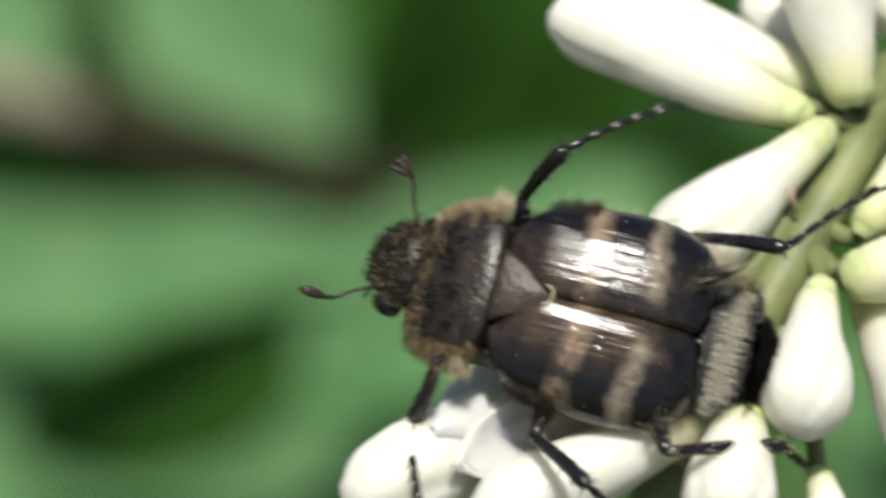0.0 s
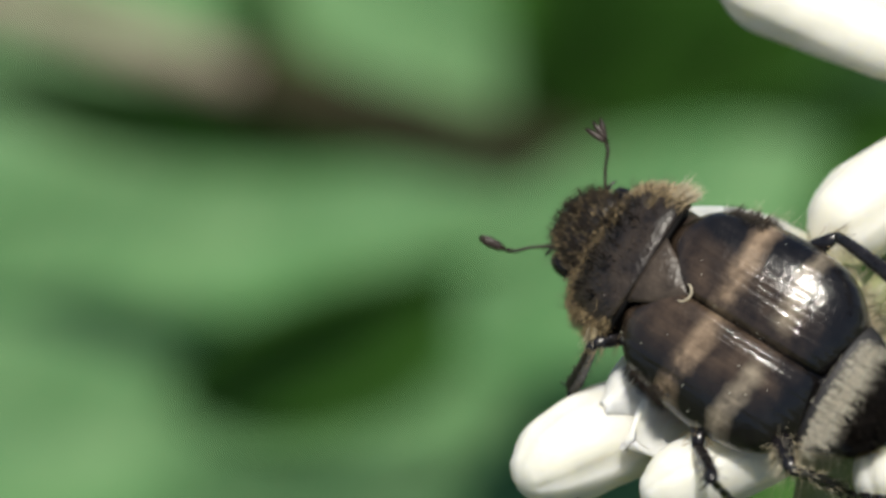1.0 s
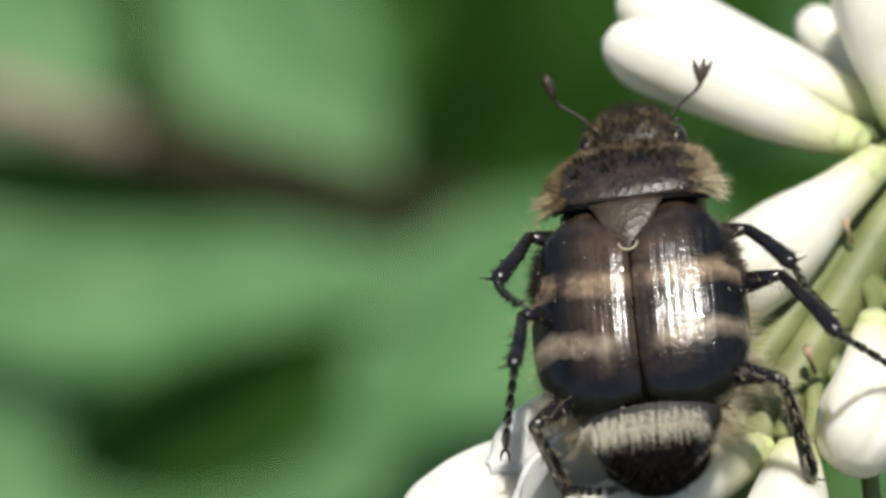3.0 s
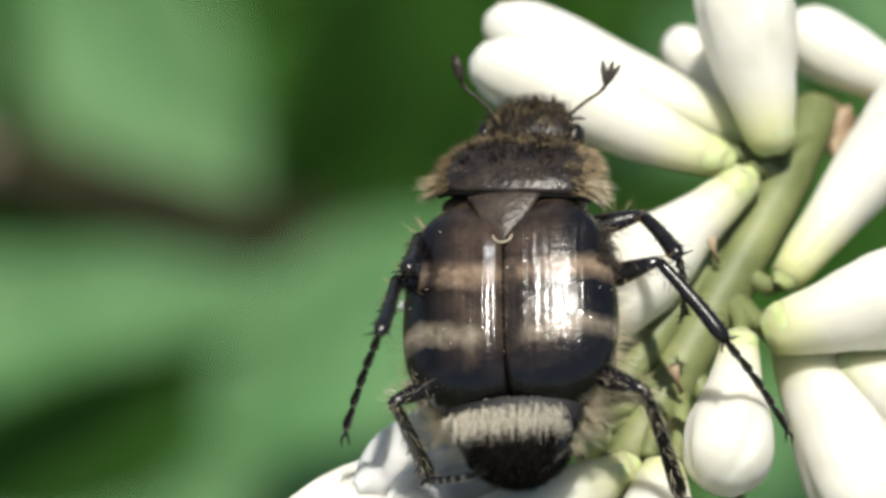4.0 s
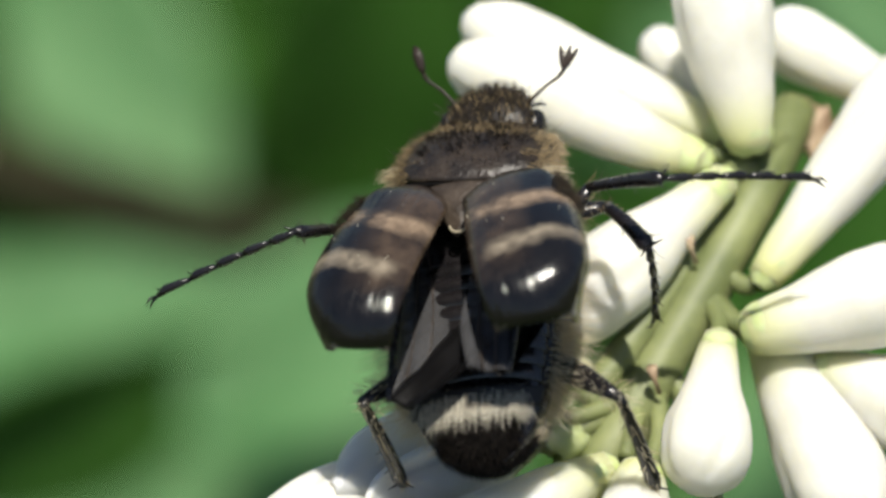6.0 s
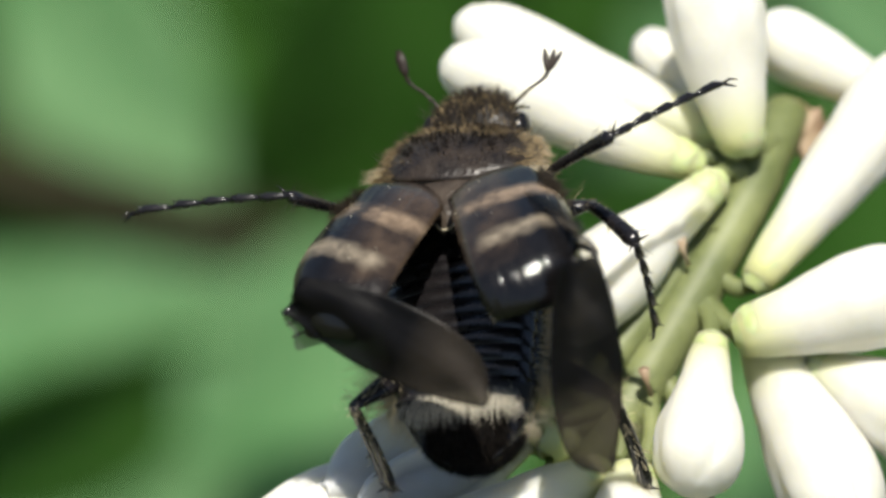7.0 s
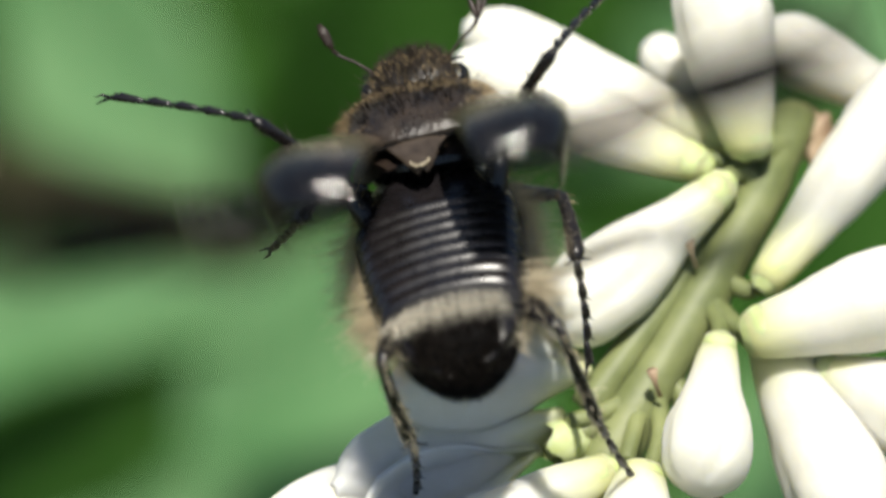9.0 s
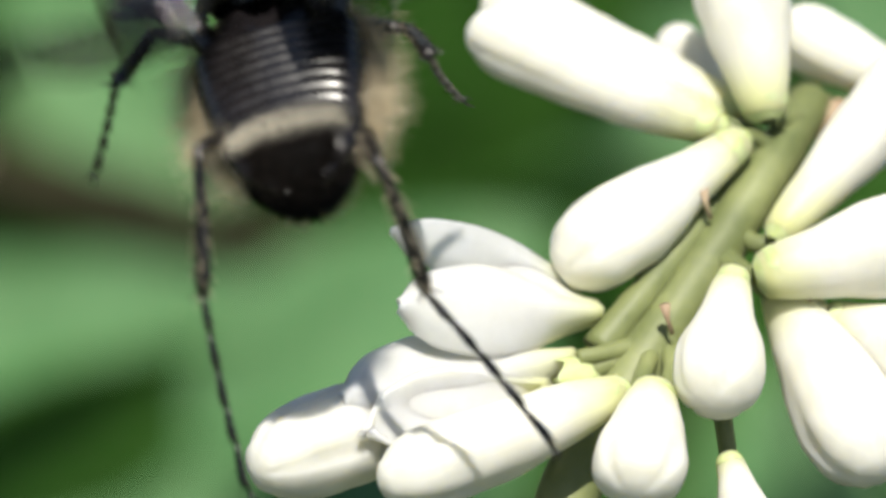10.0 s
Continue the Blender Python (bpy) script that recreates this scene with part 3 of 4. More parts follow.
def build_beetle():
    rng = np.random.default_rng(7)
    body = new("beetle")
    tagged(body, "hairy black bee beetle with tan-banded wing cases", "beetle")
    P = {}

    def add(name, vf, material, label="", parent=None, m=None):
        return part(name, mesh_of(name, *vf, material), parent or body, label, m)

    # trunk of the body under the wing cases
    def trunk(u, v):
        y = 3.6 - 7.6 * v
        w = curve_at([(0, 1.5), (0.1, 2.0), (0.3, 2.3), (0.6, 2.2), (0.8, 1.85), (0.93, 1.3), (1, 0.6)], v)
        a = 2 * math.pi * u
        up = curve_at([(0, 1.0), (0.2, 1.15), (0.6, 1.0), (0.85, 0.6), (1, -0.4)], v)
        down = -1.7 + 0.8 * v
        s = math.sin(a)
        return mm((w * math.cos(a), y, (up if s > 0 else -down) * abs(s) ** 0.8 * (1 if s > 0 else -1)))
    trunk_vf = grid(32, 22, trunk, wrap=True)
    trunk_ob = add("abdomen", trunk_vf, SHELL, "black hairy underside")
    fur("hair", trunk_vf, 2600, trunk_ob, CREAM, rng, lambda p, n: Vector((0.5 * (1 if p.x > 0 else -1), -0.9, -0.15)), 0.52 * MM, 0.008 * MM,
        lambda p: abs(p.x) > 1.45 * MM and p.z < 0.3 * MM and p.z > -1.2 * MM and p.y > -2.3 * MM, "long cream side hair")

    fur("fringe", trunk_vf, 1200, trunk_ob, CREAM, rng, lambda p, n: Vector((1.5 * (1 if p.x > 0 else -1), -0.45, 0.1)), 0.75 * MM, 0.007 * MM,
        lambda p: abs(p.x) > 1.85 * MM and -0.9 * MM < p.z < 0.45 * MM and -2.6 * MM < p.y < 3.2 * MM, "pale fringe hair", 0.4, 0.35)
    fur("hair", trunk_vf, 1000, trunk_ob, CREAM, rng, lambda p, n: Vector((0.8 * (1 if p.x > 0 else -1), -0.8, -0.1)), 0.75 * MM, 0.007 * MM,
        lambda p: -2.6 * MM < p.y < 0 and p.z < -0.1 * MM and abs(p.x) > 0.8 * MM, "dense cream belly hair", 0.4, 0.3)

    # back plates of the abdomen, under the wings
    for i in range(9):
        y0 = 1.45 - 0.435 * i

        def plate(u, v, y0=y0, i=i):
            a = (u - 0.5) * radians(168)
            w = 2.20 - 0.015 * i - 0.005 * i * i
            y = y0 - 0.52 * v
            h = 1.14 - 0.006 * i * i - 0.16 * v + 0.15 * math.sin(math.pi * v)
            return mm((w * math.sin(a), y + 0.10 * math.cos(a), h * (0.30 + 0.70 * math.cos(a) ** 0.62)))
        add("tergite", slab(25, 7, plate, 0.05 * MM), PLATE, "shiny black back plate")

    # rear end: pale band, then the black hairy end plate
    def band(u, v):
        a = (u - 0.5) * radians(146)
        y, w, h = -2.25 - 0.44 * v - 0.10 * math.cos(a) * v, 1.98 - 0.14 * v, 1.12 - 0.16 * v
        return mm((w * math.sin(a), y, h * (0.1 + 0.9 * math.cos(a))))
    band_vf = slab(25, 7, band, 0.06 * MM)
    band_ob = add("rear_band", band_vf, MATTE, "band of pale cream hair")
    fur("hair", grid(25, 7, band), 1250, band_ob, WHITE, rng, lambda p, n: Vector((0, -2.0, -0.4)), 0.36 * MM, 0.007 * MM, lambda p: abs(p.x) + 0.5 * MM * noise.noise(p * 3000) < 1.66 * MM, "", 0.4, 0.45)

    def rear(u, v):
        a, t = 2 * math.pi * u, math.pi * v
        low = max(0.0, -math.sin(a))
        x, y, z = (1.52 - 0.32 * low ** 1.5) * math.sin(t) * math.cos(a), -2.45 - 1.58 * math.cos(t), -0.45 + (1.36 + 0.36 * low) * math.sin(t) * math.sin(a)
        return mm((x, y - 0.22 * (z + 0.35), z))
    rear_vf = grid(32, 20, rear, wrap=True)
    rear_ob = add("pygidium", rear_vf, VELVET, "velvet black rounded end plate")
    fur("hair", rear_vf, 5200, rear_ob, INK, rng, lambda p, n: Vector((0, -0.7, -0.5)), 0.20 * MM, 0.012 * MM, lambda p: p.y < -2.5 * MM, "", 0.35, 0.3)
    fur("fringe", rear_vf, 420, rear_ob, CREAM, rng, lambda p, n: Vector((0.9 * (1 if p.x > 0 else -1), -0.5, -0.5)), 0.36 * MM, 0.007 * MM,
        lambda p: (abs(p.x) > 1.3 * MM or p.z < -1.5 * MM) and -3.9 * MM < p.y < -2.0 * MM, "pale fringe hair")

    # pronotum, head
    def shield(u, v):
        a = (u - 0.5) * radians(200)
        w = curve_at([(0, 2.12), (0.15, 2.28), (0.4, 2.24), (0.7, 2.05), (0.9, 1.82), (1, 1.62)], v)
        h = curve_at([(0, 1.99), (0.2, 1.97), (0.6, 1.6), (1, 0.85)], v)
        y = 3.60 + 2.45 * v + 0.42 * (1 - math.cos(a)) * (1 - v) ** 1.5
        x = w * math.sin(a) if abs(a) < math.pi / 2 else w * (1 if a > 0 else -1)
        return mm((x, y, h - 1.05 * (1 - math.cos(a)) ** 1.15))
    shield_vf = slab(29, 17, shield, 0.10 * MM)
    shield_ob = add("pronotum", shield_vf, NECK, "dark brown hairy neck shield")
    face = grid(29, 17, shield)
    fur("hair", face, 1500, shield_ob, FAWN, rng, lambda p, n: Vector((0.7 * p.x / (2 * MM), -0.5, -0.2)), 0.22 * MM, 0.006 * MM,
        lambda p: abs(p.x) + 0.6 * MM * noise.noise(p * 2200) > 1.7 * MM and p.y > 3.8 * MM, "fawn hair", 0.5, 0.7)
    fur("hair", face, 620, shield_ob, FAWN, rng, lambda p, n: Vector((0.3 * p.x / (2 * MM), -0.5, -0.1)), 0.22 * MM, 0.010 * MM,
        lambda p: 5.45 * MM < p.y + 0.3 * MM * noise.noise(p * 2500) < 5.95 * MM, "fawn hair", 0.5, 0.6)
    fur("hair", face, 300, shield_ob, INK, rng, lambda p, n: Vector((0.3 * p.x / (2 * MM), 0.4, 0)), 0.20 * MM, 0.012 * MM,
        lambda p: 4.75 * MM < p.y + 0.5 * MM * noise.noise(p * 2000) < 5.5 * MM and abs(p.x) < 1.5 * MM, "short black hair")
    fur("hair", face, 260, shield_ob, DUSK, rng, lambda p, n: Vector((0.3 * p.x / (2 * MM), 0.2, 0)), 0.20 * MM, 0.010 * MM,
        lambda p: p.y > 4.0 * MM, "short dark hair")
    fur("fringe", face, 300, shield_ob, CREAM, rng, lambda p, n: Vector((1.1 * (1 if p.x > 0 else -1), -0.5, -0.1)), 0.38 * MM, 0.012 * MM,
        lambda p: abs(p.x) > 2.05 * MM and p.y < 4.4 * MM, "pale tufts")
    edge = [shield(k / 40, 0) + mm((0, -0.02, -0.14)) for k in range(3, 38)]
    collar = add("collar", sweep(edge, [0.09 * MM] * len(edge), 8), VELVET, "black gap behind the neck shield")
    fur("bristle", face, 200, shield_ob, DUSK, rng, lambda p, n: Vector((0.4 * p.x / (2 * MM), 0.2, 0.2)), 0.40 * MM, 0.008 * MM,
        lambda p: abs(p.x) > 1.3 * MM or p.y > 4.8 * MM, "long dark bristles")
    neck = ball((1.9 * MM, 1.6 * MM, 1.15 * MM), (0, 4.4 * MM, 0.3 * MM))
    P["fore"] = [shield_ob, add("thorax", neck, SHELL, "black underside of the thorax")]

    head_vf = ball((1.28 * MM, 0.90 * MM, 0.50 * MM), (0, 6.25 * MM, 0.34 * MM), 26, 16)
    snout = ball((1.05 * MM, 0.60 * MM, 0.26 * MM), (0, 6.85 * MM, 0.22 * MM), 22, 12)
    head = add("head", joined(head_vf, snout), PITTED, "dark hairy head")
    P["fore"] += [head, collar]
    fur("hair", head_vf, 350, head, FAWN, rng, lambda p, n: Vector((0, 0.6, 0.1)), 0.17 * MM, 0.012 * MM, lambda p: p.z > 0.4 * MM, "brown hair")
    fur("hair", head_vf, 700, head, DUSK, rng, lambda p, n: Vector((0, 0.7, 0.3)), 0.18 * MM, 0.012 * MM, lambda p: p.z > 0.5 * MM, "dark hair")
    fur("hair", snout, 700, head, DUSK, rng, lambda p, n: Vector((0, 0.5, 0.5)), 0.20 * MM, 0.012 * MM, lambda p: p.z > 0.12 * MM, "dark hair")
    fur("bristle", head_vf, 200, head, DUSK, rng, lambda p, n: Vector((0, 0.5, 0.3)), 0.42 * MM, 0.010 * MM, lambda p: p.z > 0.1 * MM, "long dark bristles")
    for s in (-1, 1):
        add("eye", ball((0.30 * MM, 0.44 * MM, 0.38 * MM), mm((s * 1.26, 6.3, 0.14))), EYE, "round black eye", head)
        pts = [mm(p) for p in ((s * 0.95, 6.65, 0.4), (s * 1.2, 6.95, 0.5), (s * 1.55, 7.25, 0.6), (s * 1.9, 7.45, 0.7), (s * 2.05, 7.65, 0.72))]
        ant = add("antenna", sweep(pts, [0.09 * MM, 0.05 * MM, 0.045 * MM, 0.05 * MM, 0.07 * MM], 8), BROWNSHELL, "thin dark antenna", head)
        for k, spread in enumerate((-0.42, 0.0, 0.38)):
            a0 = mm((s * 2.05, 7.65, 0.72))
            way = Vector((s * (0.25 + spread), 1.0, 0.25)).normalized() if s > 0 else Vector((-0.35 - 0.12 * spread, 1.0, 0.5)).normalized()
            tip = a0 + way * ((0.75 if s > 0 else 0.85) * MM)
            part("club", mesh_of("club", *sweep([a0, a0.lerp(tip, 0.3), a0.lerp(tip, 0.7), tip], [0.035 * MM, (0.08 if s > 0 else 0.12) * MM, (0.085 if s > 0 else 0.13) * MM, 0.03 * MM], 8, 0.5), BROWNSHELL), ant, "")
        # short feelers of the mouth
        pts = [mm(p) for p in ((s * 0.8, 6.9, 0.0), (s * 1.2, 7.0, 0.05), (s * 1.45, 6.95, 0.1))]
        add("palp", sweep(pts, [0.05 * MM, 0.05 * MM, 0.03 * MM], 7), SHELL, "", head)

    def scute(u, v):
        a = (u - 0.5) * 2
        w = curve_at([(0, 1.02), (0.35, 0.72), (0.7, 0.42), (0.9, 0.22), (1, 0.06)], v)
        return mm((a * w, 3.58 - 1.55 * v, 1.82 + 0.12 * (1 - a * a) - 0.08 * abs(2 * v - 1) ** 2))
    add("scutellum", slab(13, 13, scute, 0.12 * MM), SCUTE, "grey-brown shield between the wing cases")
    rim = [mm((0.26 * math.sin(k / 10 * math.pi - math.pi / 2), 2.22 - 0.24 * math.cos(k / 10 * math.pi - math.pi / 2), 2.07)) for k in range(11)]
    add("scutellum_rim", sweep(rim, [0.02 * MM] + [0.035 * MM] * 9 + [0.02 * MM], 7), CREAM, "pale rim of hair")

    def cuff(u, v):
        a = 2 * math.pi * u
        return mm((2.05 * math.cos(a), 2.75 + 1.25 * v, 0.42 + (1.25 if math.sin(a) > 0 else 1.0) * math.sin(a)))
    add("waist", grid(28, 4, cuff, wrap=True), BROWNSHELL, "black gap behind the neck shield")

    for s, key in ((-1, "left"), (1, "right")):
        h = HINGE * MM
        vf = elytron_points(s)
        me = mesh_of("wing_case", *vf, ELYTRON)
        uv = me.uv_layers.new(name="seam")
        for loop in me.loops:
            p = me.vertices[loop.vertex_index].co
            uv.data[loop.index].uv = ((s * p.x + HINGE.x * MM) * 100, (p.y + HINGE.y * MM) * 100)
        ob = part("wing_case", me, body, "glossy black wing case with tan bands", Matrix.Translation((s * h.x, h.y, h.z)))
        P["case", key] = ob
        fur("hair", vf, 500, ob, DUSK, rng, lambda p, n, s=s: Vector((0.5 * s, -0.4, 0.2)), 0.26 * MM, 0.010 * MM,
            lambda p, s=s: s * p.x > 1.05 * MM and p.y > -1.6 * MM, "fine dark edge hair")

        roots, ways = scatter(*vf, 26, rng, lambda p: p.z > -0.35 * MM)
        grains = joined(*[ball([rng.uniform(0.009, 0.022) * MM] * 3, p + w * 0.015 * MM, 6, 4) for p, w in zip(roots, ways)])
        part("pollen", mesh_of("pollen", *grains, POLLEN), ob, "scattered pale pollen grains")

        def inner_wing(u, v, s=s):
            x = WINGSIZE[0] * u
            chord = curve_at([(0, 0.5), (0.3, 1.2), (0.7, 1.5), (1, 1.1)], u)
            return mm((x, -v * chord + 0.10 * math.sin(math.pi * u), 0.09 * math.sin(9 * v) * u))
        base = add("hind_wing", slab(15, 11, inner_wing, 0.004 * MM), WINGBASE, "smoky folded hind wing")
        edge = [mm((WINGSIZE[0] * k / 10, 0.10 * math.sin(math.pi * k / 10), 0)) for k in range(11)]
        add("vein", sweep(edge, [0.13 * MM - 0.004 * MM * k for k in range(11)], 8), SHELL, "dark leading vein", base)
        for d in (0.30, 0.62):
            v_ = [mm((WINGSIZE[0] * k / 10, -d * curve_at([(0, 0.5), (0.3, 1.2), (0.7, 1.5), (1, 1.1)], k / 10) , 0.02)) for k in range(11)]
            add("vein", sweep(v_, [0.04 * MM] * 11, 6), BROWNSHELL, "", base)

        def outer_wing(u, v, s=s):
            chord = curve_at([(0, 1.15), (0.25, 1.9), (0.55, 2.15), (0.8, 1.75), (0.93, 1.1), (1, 0.25)], u)
            x = WINGSIZE[1] * u
            lead = 0.35 * math.sin(math.pi * u) - 0.5 * u * u
            return mm((x, lead - v * chord, (0.13 * math.sin(7 * v + 2 * u) + 0.03 * math.sin(15 * u + 10 * v) + 0.012 * math.sin(26 * u - 7 * v)) * (1 - 0.5 * u)))
        tip = add("wing_tip", slab(35, 21, outer_wing, 0.004 * MM), WING, "dark smoky wing tip", base, Matrix.Translation((WINGSIZE[0] * MM, 0, 0)))
        P["wing", key], P["tip", key] = base, tip

        for kind in ("front", "mid", "hind"):
            fl, tl, sl = SIZES[kind]
            fem = [mm((fl * k / 8, 0, 0.06 * math.sin(math.pi * k / 8))) for k in range(9)]
            femur = add("leg", sweep(fem, [r * MM for r in (0.16, 0.26, 0.33, 0.36, 0.36, 0.33, 0.28, 0.22, 0.15)], 12, 0.75), SHELL, "black hairy leg")
            fur("hair", (fem and sweep(fem, [0.30 * MM] * 9, 8)), 150 if kind == "hind" else 80, femur, CREAM if kind == "hind" else FAWN, rng, lambda p, n: Vector((0.5, 0, 0)), 0.42 * MM, 0.009 * MM, None, "pale leg hair")
            n, broad = 10, 1.1 if kind == "front" else 1.0
            pts = [mm((tl * k / n, 0.05 * math.sin(3 * k / n), 0)) for k in range(n + 1)]
            shin = joined(sweep(pts, [broad * (0.15 + 0.09 * k / n) * MM if k < n else broad * 0.14 * MM for k in range(n + 1)], 10, 0.8),
                          *[sweep([mm((tl * f, 0, 0)), mm((tl * f + 0.22, s * q, 0.05))], [0.06 * MM, 0.01 * MM], 6) for f, q in ((0.55, 0.28), (0.78, 0.32), (0.97, 0.42), (0.97, -0.34))])
            tibia = add("shin", shin, SHELL, "black spiny shin", femur)
            fur("hair", sweep(pts, [0.16 * MM] * (n + 1), 8), 40 if kind != "hind" else 80, tibia, CREAM if kind == "hind" else DUSK, rng,
                lambda p, n: Vector((0.8, 0, 0)), 0.34 * MM, 0.011 * MM, None, "")
            beads = []
            x = 0.0
            for k in range(5):
                l = sl * (0.19 if k < 4 else 0.24)
                y0 = 0.03 * k * k * 0.5
                p = [mm((x, s * -y0, 0)), mm((x + 0.25 * l, s * -y0, 0)), mm((x + 0.75 * l, s * -y0 - s * 0.02, 0)), mm((x + l, s * -(0.03 * (k + 1) ** 2 * 0.5), 0))]
                beads.append(sweep(p, [0.06 * MM, 0.10 * MM, 0.13 * MM, 0.07 * MM], 8))
                for q in (-1, 1):
                    beads.append(sweep([mm((x + 0.85 * l, s * -y0, 0)), mm((x + 1.1 * l, s * -y0 + q * 0.18, -0.05))], [0.035 * MM, 0.006 * MM], 5))
                x += l
            e = (sl, s * -0.375)
            for q in (-1, 1):
                beads.append(sweep([mm((e[0], e[1], 0)), mm((e[0] + 0.22, e[1] - s * 0.06, q * 0.10)), mm((e[0] + 0.36, e[1] - s * 0.24, q * 0.12))], [0.05 * MM, 0.04 * MM, 0.01 * MM], 6))
            foot = add("foot", joined(*beads), SHELL, "jointed black foot with claws", femur)
            P["femur", kind, key], P["shin", kind, key], P["foot", kind, key] = femur, tibia, foot
    P["body"] = body
    return P


build_ground()
panicle = build_panicle()
build_shrub()
beetle = build_beetle()

# ---- motion ----
# t, scutellum across and down, heading (90 = up the view), tilt of the tail towards the lens, lean, depth in mm
BODY = [(0, 978, 525, 167, 8, 12, 0), (0.5, 1216, 592, 160, 15, 8, 0), (1.0, 1222, 525, 149, 24, 3, 0), (1.5, 1132, 650, 131, 26, 0, 0),
        (2.0, 1046, 535, 117, 27, -2, 0), (2.2, 1036, 440, 112, 27, -3, 0), (2.75, 1090, 410, 99, 28, -6, 0), (3.3, 1128, 440, 89.5, 29, -9, 0), (3.5, 1046, 440, 89, 29, -9, 0),
        (3.75, 962, 434, 89, 28, -10, 0), (4.0, 890, 430, 89, 28, -12, 0), (4.5, 870, 425, 89, 28, -14, 0), (5.0, 855, 414, 90, 28, -16, 0), (5.5, 838, 411, 90, 28, -17, 0), (5.7, 828, 411, 90, 28, -17, 0),
        (6.8, 790, 409, 91, 29, -16, 0), (7.0, 790, 408, 91, 30, -15, 0), (7.5, 795, 405, 91.5, 32, -14, 0), (8.0, 800, 418, 92, 38, -12, 0.2),
        (8.5, 786, 395, 94, 44, -10, 0.6), (9.0, 745, 295, 100, 51, -5, 1.2), (9.5, 636, 150, 102, 54, -5, 2.2), (10.0, 460, -18, 101, 54, -5, 3.5)]


def steady(rows, t):
    """Rows read between their times."""
    for a, b in zip(rows, rows[1:]):
        if a[0] <= t <= b[0]:
            f = (t - a[0]) / (b[0] - a[0])
            return [p + f * (q - p) for p, q in zip(a[1:], b[1:])]
    return list(rows[-1][1:])


def seen(x, y, t, w=0.0):
    """A place in the lens's first frame for a spot in the turned view at t."""
    dx, dy = turned(t)
    return plan(x - dx, y - dy, w)


def body_pose(t):
    x, y, heading, tilt, lean, w = steady(BODY, t)
    turn = Matrix.Rotation(radians(heading - 90), 4, "Z") @ Matrix.Rotation(radians(-tilt), 4, "X") @ Matrix.Rotation(radians(lean), 4, "Y")
    top = seen(x, y, t, w)
    return Matrix.Translation(top - turn.to_3x3() @ (SCUT * MM)) @ turn


def reach(start, spot, length, sign):
    """A rod of that length from start whose end lies on the line of sight to spot (x, y, t), deeper (sign -1) or nearer."""
    end = start
    for _ in range(6):
        aim = seen(*spot, end.z / MM)
        flat = Vector((aim.x - start.x, aim.y - start.y, 0))
        d = flat.length
        if d >= length * 0.98:
            end = start + flat * (length * 0.98 / d) + Vector((0, 0, sign * 0.199 * length))
        else:
            end = start + flat + Vector((0, 0, sign * math.sqrt(length * length - d * d)))
    return end


def rod(a, b, up):
    """The pose of a part that runs along its x axis from a to b, with z towards up."""
    x = (b - a).normalized()
    y = up.cross(x)
    y = y.normalized() if y.length > 1e-6 else x.orthogonal().normalized()
    z = x.cross(y)
    m = Matrix((x, y, z)).transposed().to_4x4()
    return Matrix.Translation(a) @ m


def eased(rows):
    """The rows with steps between those that turn far."""
    out = [rows[0]]
    for (t0, a), (t1, b) in zip(rows, rows[1:]):
        q0, q1 = a.to_quaternion(), b.to_quaternion()
        n = int(q0.rotation_difference(q1).angle / radians(60)) + 1
        for k in range(1, n):
            f = k / n
            if frame(t0 + f * (t1 - t0)) not in (frame(t0), frame(t1)):
                out.append((t0 + f * (t1 - t0), Matrix.LocRotScale(a.translation.lerp(b.translation, f), q0.slerp(q1, f), None)))
        out.append((t1, b))
    return out


